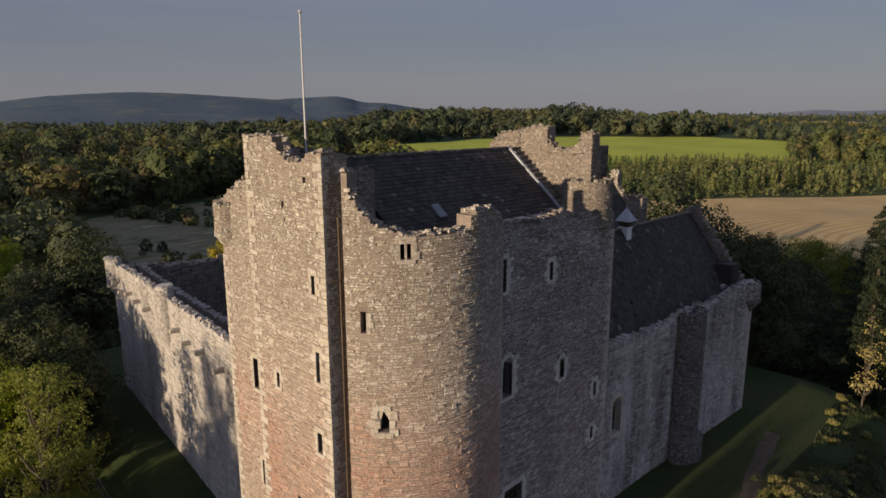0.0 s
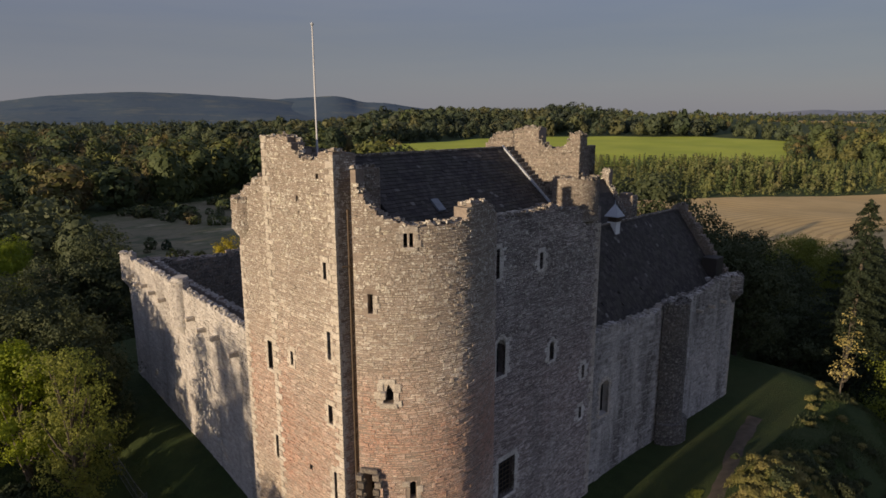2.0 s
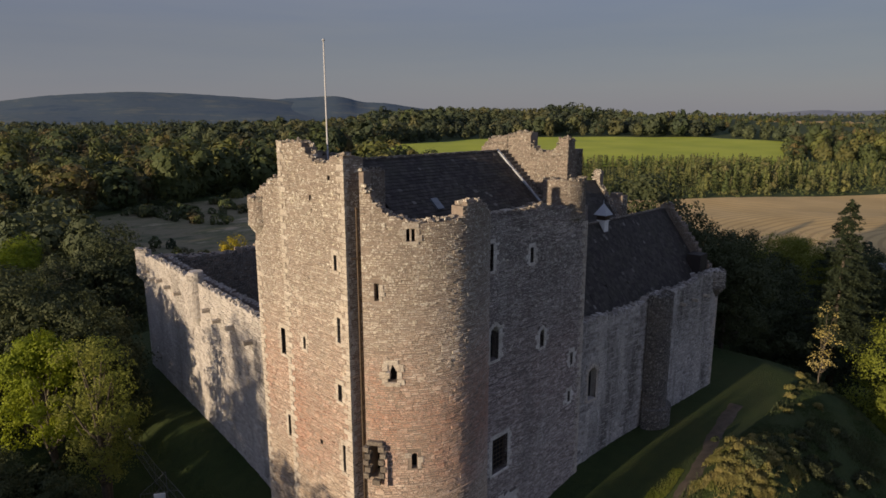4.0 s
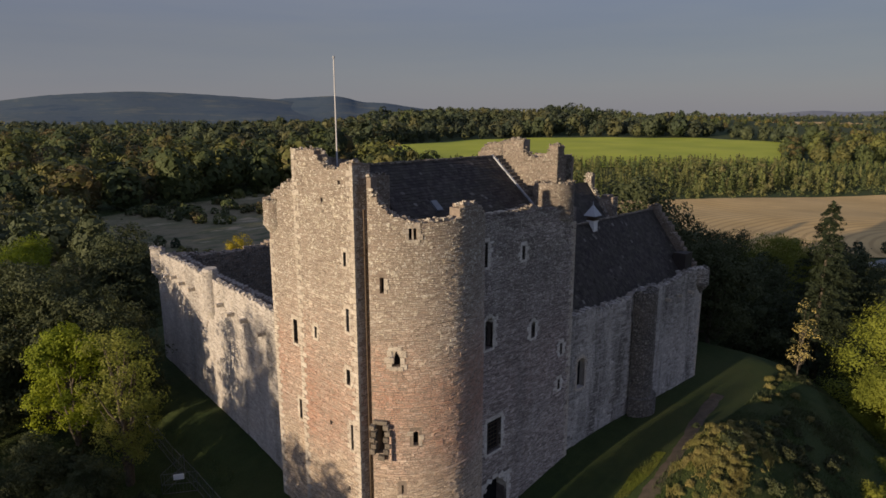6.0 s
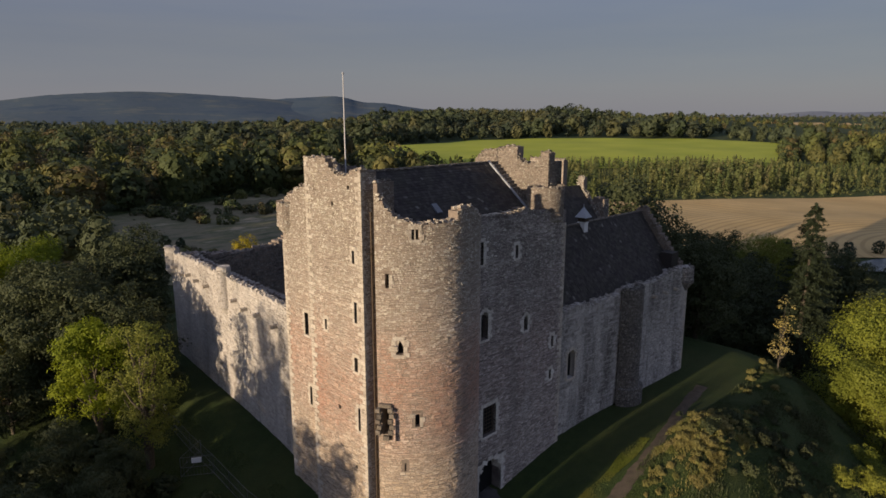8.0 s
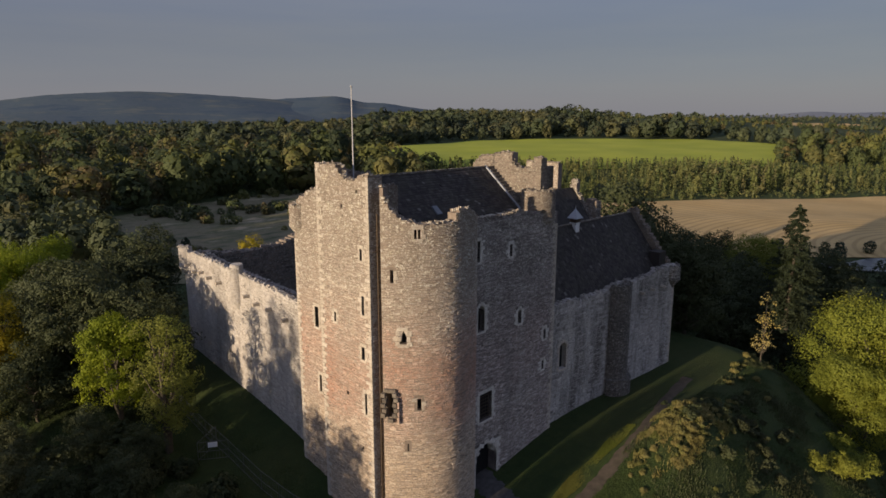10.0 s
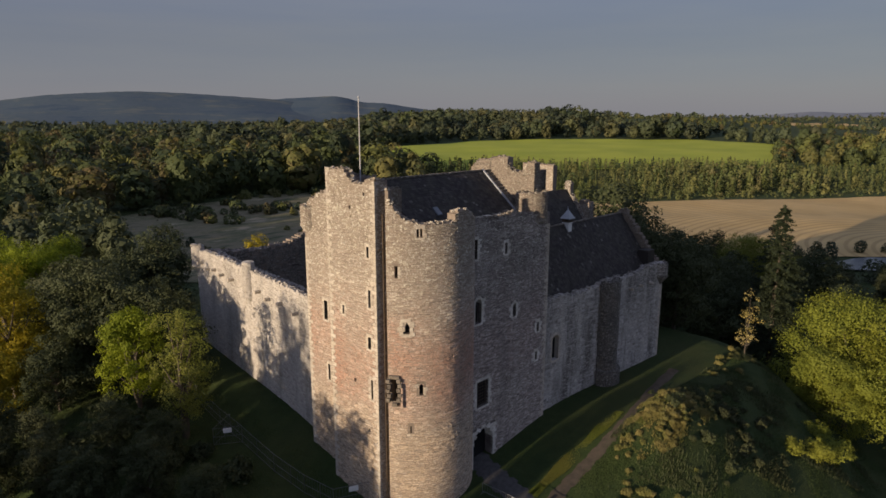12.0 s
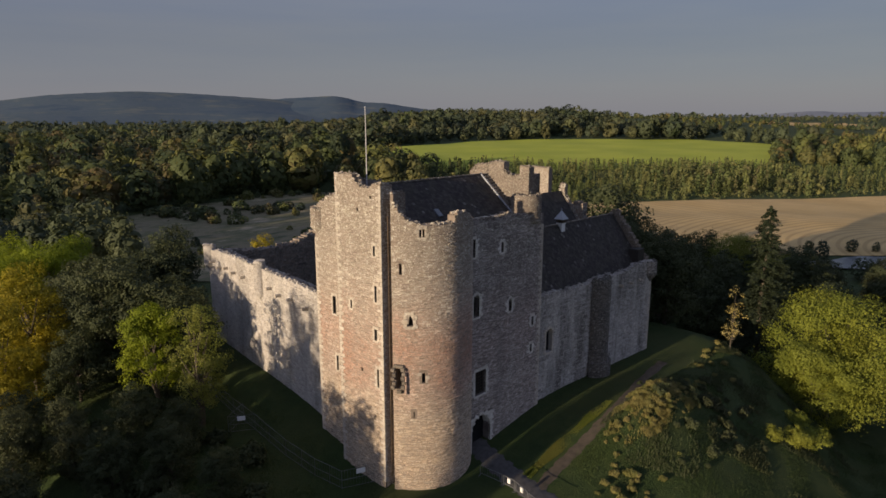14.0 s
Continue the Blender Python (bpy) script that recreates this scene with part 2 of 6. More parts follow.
M_LEAF_DARK = leaf_material("leaves_dark_green", [(0.0507, 0.0676, 0.0319), (0.0777, 0.0913, 0.0400), (0.0608, 0.0777, 0.0346), (0.0972, 0.0997, 0.0453)], 0.075)
M_LEAF_GREEN = leaf_material("leaves_fresh_green", [(0.2195, 0.2726, 0.0170), (0.2859, 0.3310, 0.0213), (0.1729, 0.2271, 0.0192), (0.3325, 0.3505, 0.0298)], trans=0.42)
M_LEAF_YELLOW = leaf_material("leaves_yellowing", [(0.3174, 0.2782, 0.0177), (0.4232, 0.3194, 0.0221), (0.2328, 0.2267, 0.0221), (0.4867, 0.3400, 0.0221)], trans=0.4)
M_LEAF_OLIVE = leaf_material("leaves_olive_gold", [(0.1771, 0.2076, 0.0269), (0.2394, 0.2544, 0.0314), (0.1388, 0.1714, 0.0269), (0.2873, 0.2803, 0.0403)])
M_LEAF_GOLD = leaf_material("leaves_pale_gold", [(0.40, 0.33, 0.12), (0.48, 0.40, 0.17), (0.32, 0.27, 0.09), (0.45, 0.34, 0.10)])
M_LEAF_CONIFER = leaf_material("young_plantation_leaves", [(0.0765, 0.1075, 0.0389), (0.1530, 0.1667, 0.0492), (0.0612, 0.0882, 0.0363), (0.1938, 0.1882, 0.0648), (0.1071, 0.1345, 0.0441), (0.1683, 0.1452, 0.0648)], trans=0.2, by_tree=True)
M_LEAF_FIR = leaf_material("dark_fir_needles", [(0.0256, 0.0384, 0.0202), (0.0416, 0.0544, 0.0269), (0.0336, 0.0464, 0.0224)])
M_LEAF_PALE = leaf_material("leaves_silvery", [(0.2125, 0.2422, 0.0448), (0.2635, 0.2805, 0.0547), (0.1700, 0.2040, 0.0398), (0.3060, 0.2975, 0.0696)], trans=0.45)
M_LEAF_BRACKEN = leaf_material("dry_bracken", [(0.3128, 0.2496, 0.0850), (0.2300, 0.2080, 0.0723), (0.1656, 0.1768, 0.0510), (0.3680, 0.3016, 0.1190), (0.1380, 0.1664, 0.0382)], 0.8)


# ---- builders ----
def mesh_object(name, verts, faces, material, parent=None, label="", smooth=False):
    me = bpy.data.meshes.new(name)
    me.from_pydata(verts, [], faces)
    me.materials.append(material)
    if smooth:
        me.polygons.foreach_set("use_smooth", [True] * len(me.polygons))
    me.update()
    ob = new(name, me)
    if parent:
        attach(ob, parent)
    if label:
        ob["label"] = label
    return ob


def attach(ob, parent):
    """Makes ob a part of parent and leaves it where it is. Parents have no turn of their own."""
    ob.parent = parent
    at = Vector((0, 0, 0))
    up = parent
    while up:
        at += up.location
        up = up.parent
    ob.matrix_parent_inverse = Matrix.Translation(-at) if parent.type == "EMPTY" else Matrix.Translation(-parent.location)


def part(name, bm, material, parent, label=""):
    me = bpy.data.meshes.new(name)
    bm.to_mesh(me)
    bm.free()
    me.materials.append(material)
    ob = new(name, me)
    if parent:
        attach(ob, parent)
    if label:
        ob["label"] = label
    return ob


def thing(name, at, label, category, group="", kind=""):
    ob = new(name)
    ob.empty_display_size = 0.3
    ob.location = at
    return tagged(ob, label, category, group, kind)


def add_box(bm, x0, x1, y0, y1, z0, z1, m=None):
    v = [bm.verts.new((x, y, z)) for z in (z0, z1) for x, y in ((x0, y0), (x1, y0), (x1, y1), (x0, y1))]
    if m:
        for p in v:
            p.co = m @ p.co
    for f in ((3, 2, 1, 0), (4, 5, 6, 7), (0, 1, 5, 4), (1, 2, 6, 5), (2, 3, 7, 6), (3, 0, 4, 7)):
        bm.faces.new([v[i] for i in f])
    return v


def add_tube(bm, p0, p1, r0, r1=None, sides=8):
    r1 = r0 if r1 is None else r1
    p0, p1 = Vector(p0), Vector(p1)
    q = (p1 - p0).to_track_quat("Z", "Y")
    rings = []
    for p, r in ((p0, r0), (p1, r1)):
        rings.append([bm.verts.new(p + q @ Vector((r * math.cos(a), r * math.sin(a), 0))) for a in (2 * math.pi * i / sides for i in range(sides))])
    for i in range(sides):
        j = (i + 1) % sides
        bm.faces.new((rings[0][i], rings[0][j], rings[1][j], rings[1][i]))
    bm.faces.new(rings[1])
    bm.faces.new(rings[0][::-1])


class Line:
    """A straight wall face from p0 to p1, outward to the right of that way."""

    def __init__(self, p0, p1):
        self.a, self.d = Vector((*p0, 0)), Vector((p1[0] - p0[0], p1[1] - p0[1], 0))
        self.len = self.d.length
        self.d.normalize()
        self.n = Vector((self.d.y, -self.d.x, 0))

    def at(self, u, z, out=0.0):
        return self.a + self.d * u + self.n * out + Vector((0, 0, z))

    def basis(self, u):
        return self.d, self.n


class Arc:
    """A round wall face, anticlockwise from angle a0 to a1 (degrees)."""

    def __init__(self, c, r, a0, a1):
        self.c, self.r, self.a0 = Vector((*c, 0)), r, radians(a0)
        self.len = r * radians(a1 - a0)

    def at(self, u, z, out=0.0):
        a = self.a0 + u / self.r
        return self.c + Vector((math.cos(a), math.sin(a), 0)) * (self.r + out) + Vector((0, 0, z))

    def basis(self, u):
        a = self.a0 + u / self.r
        return Vector((-math.sin(a), math.cos(a), 0)), Vector((math.cos(a), math.sin(a), 0))


def slab(name, face, u0, u1, z0, top, thick, holes, material, parent, step=0.4, label=""):
    """A wall with thickness, an uneven top and openings that go through it."""
    us = sorted({u0, u1, *(u0 + (u1 - u0) * i / max(1, int((u1 - u0) / step)) for i in range(1, int((u1 - u0) / step))), *(e for h in holes for e in h[:2])})
    verts, faces, seen = [], [], {}

    def vert(u, z, d):
        key = (round(u, 3), round(z, 3), d)
        if key not in seen:
            seen[key] = len(verts)
            verts.append(face.at(u, z, d))
        return seen[key]

    z_join = z0 + 0.4
    for ua, ub in zip(us, us[1:]):
        if ub - ua < 1e-4:
            continue
        um = (ua + ub) / 2
        zt = top(um) if callable(top) else top
        runs, z = [(z0, z_join)], z_join
        for h in sorted((h for h in holes if h[0] < um < h[1]), key=lambda h: h[2]):
            runs.append((z, h[2]))
            z = h[3]
        runs.append((z, zt))
        for za, zb in runs:
            if zb - za < 0.01:
                continue
            q = [vert(u, zz, d) for zz in (za, zb) for u, d in ((ua, 0), (ub, 0), (ub, -thick), (ua, -thick))]
            faces += [tuple(q[i] for i in f) for f in ((0, 1, 5, 4), (1, 2, 6, 5), (2, 3, 7, 6), (3, 0, 4, 7), (4, 5, 6, 7), (3, 2, 1, 0))]
    faces = list({tuple(sorted(f)): f for f in faces}.values())
    return mesh_object(name, verts, faces, material, parent, label)


def stone_shapes(material, n=6, seed=3):
    """Unit stones for those laid one by one: 1 wide, 1 high, back at 0 and front at 1."""
    rng = random.Random(seed)
    out = []
    for k in range(n):
        verts = [(-0.5, 0, -0.5), (0.5, 0, -0.5), (0.5, 0, 0.5), (-0.5, 0, 0.5)]
        for sx, sz in ((-1, -1), (1, -1), (1, 1), (-1, 1)):
            verts.append((sx * (0.5 - rng.uniform(0.03, 0.1)), -rng.uniform(0.7, 1.1), sz * (0.5 - rng.uniform(0.06, 0.16))))
        faces = [(4, 5, 6, 7), (0, 1, 5, 4), (1, 2, 6, 5), (2, 3, 7, 6), (3, 0, 4, 7)]
        me = bpy.data.meshes.new("stone")
        me.from_pydata(verts, [], faces)
        me.materials.append(material)
        out.append(me)
    return out


def masonry(face, u0, u1, z0, z1, top, holes, material, parent, seed, course=(0.07, 0.145), length=(0.20, 0.66), proud=(0.006, 0.046), singles=None, shapes=None):
    """Rubble facing: irregular stones in rough courses, proud of the mortar. singles: a height band whose stones are laid one by one."""
    rng = random.Random(seed)
    verts, faces, count = [], [], 0
    z = z0
    while z < z1:
        h = rng.uniform(*course)
        u = u0 - rng.uniform(0, 0.3)
        while u < u1:
            w = rng.uniform(*length) * (0.7 + h * 1.6)
            a, b = max(u, u0) + 0.012, min(u + w, u1) - 0.012
            u += w
            zt = top((a + b) / 2) if callable(top) else top
            if b - a < 0.08 or z + 0.6 * h > zt:
                continue
            for hu0, hu1, hz0, hz1 in holes:
                if z + h > hz0 + 0.03 and z < hz1 - 0.03 and b > hu0 and a < hu1:
                    if hu0 - a > b - hu1:
                        b = min(b, hu0)
                    else:
                        a = max(a, hu1)
            if b - a < 0.07:
                continue
            p = rng.uniform(*proud) * (1.6 if rng.random() < 0.06 else 1)
            za, zb = z + rng.uniform(-0.01, 0.03), z + h - rng.uniform(-0.012, 0.03)
            odd = rng.random()
            if odd < 0.10:
                zb += h * 0.5
                p *= 1.25
            elif odd < 0.28 and h > 0.13:
                zb = z + h * rng.uniform(0.4, 0.6)
            if singles and singles[0] <= z <= singles[1] and count < 300:
                count += 1
                ob = new("stone", rng.choice(shapes))
                t, n = face.basis((a + b) / 2)
                m = Matrix((t, -n, (0, 0, 1))).transposed().to_4x4()
                m.translation = face.at((a + b) / 2, (za + zb) / 2)
                ob.parent = parent
                ob.matrix_parent_inverse = Matrix.Translation(-parent.location)
                ob.matrix_basis = m @ Matrix.Diagonal((b - a, p, zb - za, 1))
                continue
            i = len(verts)
            for uu, zz in ((a, za), (b, za), (b, zb), (a, zb)):
                verts.append(face.at(uu, zz, -0.01))
            for uu, zz, su, sz in ((a, za, 1, 1), (b, za, -1, 1), (b, zb, -1, -1), (a, zb, 1, -1)):
                verts.append(face.at(uu + su * rng.uniform(0.008, 0.04), zz + sz * rng.uniform(0.008, 0.035), p * rng.uniform(0.7, 1.15)))
            faces += [(i + 4, i + 5, i + 6, i + 7), (i, i + 1, i + 5, i + 4), (i + 1, i + 2, i + 6, i + 5), (i + 2, i + 3, i + 7, i + 6), (i + 3, i, i + 4, i + 7)]
        z += h
    ob = mesh_object("rubble_facing", verts, faces, material, parent)
    ob["kind"] = "stuff"
    return ob


def rubble_cap(face, u0, u1, top, thick, material, parent, seed, size=(0.12, 0.34), density=7.0):
    """Loose broken stones along the ragged head of a wall."""
    rng = random.Random(seed)
    verts, faces = [], []
    for k in range(int((u1 - u0) * density * max(1.0, thick / 0.5))):
        u, d = rng.uniform(u0, u1), rng.uniform(-thick + 0.05, 0.0)
        zt = top(u) if callable(top) else top
        s = Vector((rng.uniform(*size), rng.uniform(*size), rng.uniform(0.06, 0.2))) / 2
        m = Matrix.Translation(face.at(u, zt + s.z * 0.5 + rng.uniform(-0.06, 0.08), d)) @ Euler((rng.gauss(0, 0.12), rng.gauss(0, 0.12), rng.uniform(0, 3.2))).to_matrix().to_4x4()
        i = len(verts)
        for sz in (-1, 1):
            for sx, sy in ((-1, -1), (1, -1), (1, 1), (-1, 1)):
                j = 1.0 if sz < 0 else rng.uniform(0.6, 0.95)
                verts.append(m @ Vector((sx * s.x * j, sy * s.y * j, sz * s.z * rng.uniform(0.7, 1.1))))
        faces += [tuple(i + q for q in f) for f in ((3, 2, 1, 0), (4, 5, 6, 7), (0, 1, 5, 4), (1, 2, 6, 5), (2, 3, 7, 6), (3, 0, 4, 7))]
    ob = mesh_object("broken_wallhead", verts, faces, material, parent)
    ob["kind"] = "stuff"
    return ob


def bevel_block():
    """A dressed block, 1 x 1 x 1 about its middle, with worn edges."""
    bm = bmesh.new()
    add_box(bm, -0.5, 0.5, -0.5, 0.5, -0.5, 0.5)
    bmesh.ops.bevel(bm, geom=bm.edges[:], offset=0.05, segments=1, affect="EDGES")
    me = bpy.data.meshes.new("block")
    bm.to_mesh(me)
    bm.free()
    me.materials.append(M_DRESS)
    return me


BLOCK = bevel_block()


BLOCK_PALE = BLOCK.copy()
BLOCK_PALE.materials.clear()
BLOCK_PALE.materials.append(M_DRESS_PALE)
BLOCK_ROUGH = BLOCK.copy()
BLOCK_ROUGH.materials.clear()
BLOCK_ROUGH.materials.append(M_GATE)
BLOCK_OLD = BLOCK.copy()
BLOCK_OLD.materials.clear()
BLOCK_OLD.materials.append(M_OLD)


def block(name, parent, centre, size, t=(1, 0, 0), n=(0, -1, 0), mesh=None):
    """A dressed stone as a piece of its own: size along the wall, out of it, and up."""
    ob = new(name, mesh or BLOCK)
    m = Matrix((Vector(t), -Vector(n), (0, 0, 1))).transposed().to_4x4()
    m.translation = centre
    ob.parent = parent
    ob.matrix_parent_inverse = Matrix.Translation(-parent.location)
    ob.matrix_basis = m @ Matrix.Diagonal((*size, 1))
    return ob


def quoins(parent, corner, t1, t2, z0, z1, seed, long=0.62, short=0.34, side=1.0):
    """Dressed corner stones up an edge, long and short in turn. t1, t2: the ways along the two faces from the corner."""
    rng = random.Random(seed)
    t1, t2 = Vector((*t1, 0)), Vector((*t2, 0))
    z, flip = z0, False
    while z < z1:
        h = rng.uniform(0.26, 0.40)
        a, b = (long, short) if flip else (short, long)
        a, b = a * rng.uniform(0.8, 1.2), b * rng.uniform(0.8, 1.2) * side
        o = -(t1 + t2) * 0.05
        c = Vector((*corner, z + h / 2)) + o + t1 * a / 2 + t2 * b / 2
        block("quoin", parent, c, (a, b, h - 0.025), t1, -t2)
        z += h
        flip = not flip


def window(parent, face, hole, kind="slit", arched=False, seed=1, reveal=0.45, name="window", plain_face=False, dress=None):
    """A dressed opening: a near-black sheet for the shade inside, jamb stones, lintel and sill of its own."""
    rng = random.Random(seed)
    u0, u1, z0, z1 = hole
    um, w, h = (u0 + u1) / 2, u1 - u0, z1 - z0
    t, n = face.basis(um)
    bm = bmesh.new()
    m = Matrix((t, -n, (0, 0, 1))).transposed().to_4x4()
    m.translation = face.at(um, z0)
    # sheet across the reveal, coloured as the shade within
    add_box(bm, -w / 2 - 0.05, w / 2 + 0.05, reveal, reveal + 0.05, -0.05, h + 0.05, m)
    win = part(name, bm, M_INNER_SHADE, parent, "unglazed opening in dressed stone, its inner shade a black sheet" if kind == "slit" else "window with iron bars, its inner shade a black sheet")
    if kind == "loop":
        return win
    z, flip = z0 - 0.02, rng.random() < 0.5
    while z < z1 - 0.02:
        hh = min(rng.uniform(0.26, 0.38), z1 - z + 0.02)
        for side in (-1, 1):
            if plain_face and rng.random() < 0.55:
                continue
            bw = (0.36 if flip == (side > 0) else 0.22) * rng.uniform(0.85, 1.15) * (1.45 if dress else 1.0)
            block("jamb_stone", win, face.at(um, z + hh / 2, -0.09) + t * side * (w / 2 + bw / 2), (bw, 0.26, hh - 0.015), t, n, dress)
        z += hh
        flip = not flip
    if arched:
        k = 7
        for i in range(0 if plain_face else k):
            a = math.pi * (i + 0.5) / k
            r = w / 2 + 0.16
            c = face.at(um, z1 - w / 2, -0.06) + t * r * math.cos(a) + Vector((0, 0, r * math.sin(a)))
            ob = block("voussoir", win, c, (0.32, 0.26, w * 1.35 / k + 0.05), t, n, dress)
            ob.matrix_basis = Matrix.Translation(c) @ Matrix.Rotation(a, 4, n * -1) @ Matrix.Translation(-c) @ ob.matrix_basis
        bm = bmesh.new()
        k = 8
        for side in (-1, 1):
            pts = [(side * w / 2, h - w / 2), (side * w / 2, h + 0.02), (0, h + 0.02)]
            pts += [(w / 2 * math.cos(a) * side, h - w / 2 + w / 2 * math.sin(a)) for a in (math.pi / 2 * (1 - i / k) for i in range(k))]
            fr = [bm.verts.new(m @ Vector((x, 0.0, zz))) for x, zz in pts]
            bk = [bm.verts.new(m @ Vector((x, reveal, zz))) for x, zz in pts]
            bm.faces.new(fr)
            bm.faces.new(bk)
            for i in range(len(pts)):
                j = (i + 1) % len(pts)
                bm.faces.new((fr[i], fr[j], bk[j], bk[i]))
        part("spandrel", bm, M_GATE if plain_face else (dress or BLOCK).materials[0], win)
    elif not plain_face or rng.random() < 0.5:
        block("lintel", win, face.at(um, z1 + 0.15, -0.09), (w + 0.42, 0.27, 0.30), t, n, dress)
    if not plain_face:
        block("sill", win, face.at(um, z0 - 0.1, -0.08), (w + 0.36, 0.28, 0.18), t, n, dress)
    if kind == "grille":
        bm = bmesh.new()
        for i in range(1, int(h / 0.32) + 1):
            zz = h * i / (int(h / 0.32) + 1)
            add_tube(bm, m @ Vector((-w / 2, 0.12, zz)), m @ Vector((w / 2, 0.12, zz)), 0.022, sides=6)
        for i in range(1, 5):
            xx = -w / 2 + w * i / 5
            add_tube(bm, m @ Vector((xx, 0.15, 0)), m @ Vector((xx, 0.15, h)), 0.018, sides=6)
        part("grille", bm, M_IRON, win, "rusty iron window grille")
    return win


def steps(*pairs):
    """A stepped profile: (u, z) pairs, each height holding up to its u."""
    def top(u):
        for at, z in pairs:
            if u <= at:
                return z
        return pairs[-1][1]
    return top


def slope(*pairs, rough=0.0, seed=0.0):
    """A profile drawn through (u, z) pairs, with a ragged edge."""
    us, zs = [p[0] for p in pairs], [p[1] for p in pairs]

    def top(u):
        z = float(np.interp(u, us, zs))
        return z + rough * noise.noise(Vector((u * 1.7 + seed, seed, 0))) + rough * 0.6 * noise.noise(Vector((u * 5.1, seed + 9, 0)))
    return top


def slate_roof(name, corners, parent, row=0.26, wide=(0.2, 0.36), seed=1, label=""):
    """A slope of slates in courses. corners: eave left, eave right, ridge right, ridge left."""
    rng = random.Random(seed)
    a, b, c, d = (Vector(p) for p in corners)
    nrm = (b - a).cross(d - a).normalized()
    bm = bmesh.new()
    lo = [bm.verts.new(p - nrm * 0.03) for p in (a, b, c, d)]
    hi = [bm.verts.new(p - nrm * 0.22) for p in (a, b, c, d)]
    bm.faces.new(lo)
    bm.faces.new(hi[::-1])
    for i in range(4):
        j = (i + 1) % 4
        bm.faces.new((lo[j], lo[i], hi[i], hi[j]))
    roof = part(name, bm, M_SLATE, parent, label)
    verts, faces = [], []
    rows = int((d - a).length / row)
    for r in range(rows):
        v0, v1 = r / rows, min(1.0, (r + 1.25) / rows)
        e0, e1, f0, f1 = a.lerp(d, v0), b.lerp(c, v0), a.lerp(d, v1), b.lerp(c, v1)
        L = (e1 - e0).length
        u = -rng.uniform(0, 0.3)
        while u < L:
            w = rng.uniform(*wide)
            s0, s1 = max(0, u) / L, min(L, u + w - 0.012) / L
            u += w
            if s1 - s0 < 0.03 / L or rng.random() < 0.006:
                continue
            lift, slip = rng.uniform(0.022, 0.045), rng.gauss(0, 0.012)
            dn = (e0 - f0).normalized() * slip
            i = len(verts)
            verts += [e0.lerp(e1, s0) + nrm * lift + dn, e0.lerp(e1, s1) + nrm * (lift + rng.uniform(-0.008, 0.012)) + dn, f0.lerp(f1, s1) + nrm * 0.004, f0.lerp(f1, s0) + nrm * 0.004,
                      e0.lerp(e1, s0) - nrm * 0.01 + dn, e0.lerp(e1, s1) - nrm * 0.01 + dn]
            faces += [(i, i + 1, i + 2, i + 3), (i + 4, i + 5, i + 1, i), (i + 4, i, i + 3), (i + 5, i + 2, i + 1)]
    ob = mesh_object("slate_covering", verts, faces, M_SLATE, roof)
    ob["kind"] = "stuff"
    return roof


# ---- ground ----
def smooth(a, b, v):
    t = np.clip((v - a) / (b - a), 0, 1)
    return t * t * (3 - 2 * t)


def bumps(x, y):
    """Gentle unevenness, as a sum of waves."""
    s = 0
    for k, (fx, fy, ph) in enumerate(((0.031, 0.043, 0.3), (-0.057, 0.037, 1.7), (0.11, 0.083, 4.1), (0.19, -0.23, 2.2), (0.41, 0.37, 5.0))):
        s = s + np.sin(fx * x + fy * y + ph) * (1.0, 0.8, 0.45, 0.22, 0.10)[k]
    return s


def ground_z(x, y):
    """The lie of the land: castle knoll, bank by the path, river flats, the rise beyond, far woods and hills."""
    x, y = np.asarray(x, float), np.asarray(y, float)
    dx = np.maximum(np.maximum(-22 - x, x - 27), 0)
    dy = np.maximum(np.maximum(-3 - y, y - 50), 0)
    d = np.hypot(dx, dy)
    knoll = 2.75 - 2.35 * np.exp(-((x + 15) ** 2 + (y + 2.5) ** 2) / 150.0) - 0.6 * np.exp(-((x + 23) ** 2 + (y - 5) ** 2) / 60.0) - 2.5 * smooth(0, 6.5, -17.8 - x) * smooth(-2, 6, y) - 0.9 * smooth(3, 16, -y) * (1 - smooth(-6, 4, x))
    z = knoll - (knoll + 9.0) * smooth(6, 32 - 7 * smooth(18, 34, x), d)
    # bank on the outer side of the path
    bank = np.exp(-(((x - 6) * 0.12) ** 2 + ((y + 11.5) * 0.20) ** 2)) * 1.7
    z = z + bank + 1.25 * np.exp(-(((x - 6.5) / 6.0) ** 2 + ((y + 10.9) / 2.3) ** 2))
    v, w = 0.72 * x + 0.69 * y, 0.69 * x - 0.72 * y
    far = (smooth(240, 400, v + 0.10 * w) * 4.5 + smooth(390, 830, v) * 7.5) * smooth(-200, -40, w)
    far = far + smooth(700, 1250, v) * 24.0 * smooth(-520, -100, w) * (1 - smooth(420, 900, w))
    far = far + smooth(1500, 3800, v) * 26.0 * (0.1 + 0.9 * smooth(-900, 100, w))
    z = z + far
    amp = 0.10 + smooth(30, 120, d) * 0.22 + smooth(900, 2200, np.hypot(x, y)) * 2.5
    return z + bumps(x, y) * amp


def gz(x, y):
    return float(ground_z(x, y))


def spread(n, near, reach):
    k = math.asinh(reach / near)
    return np.sinh(np.linspace(-k, k, n)) * near


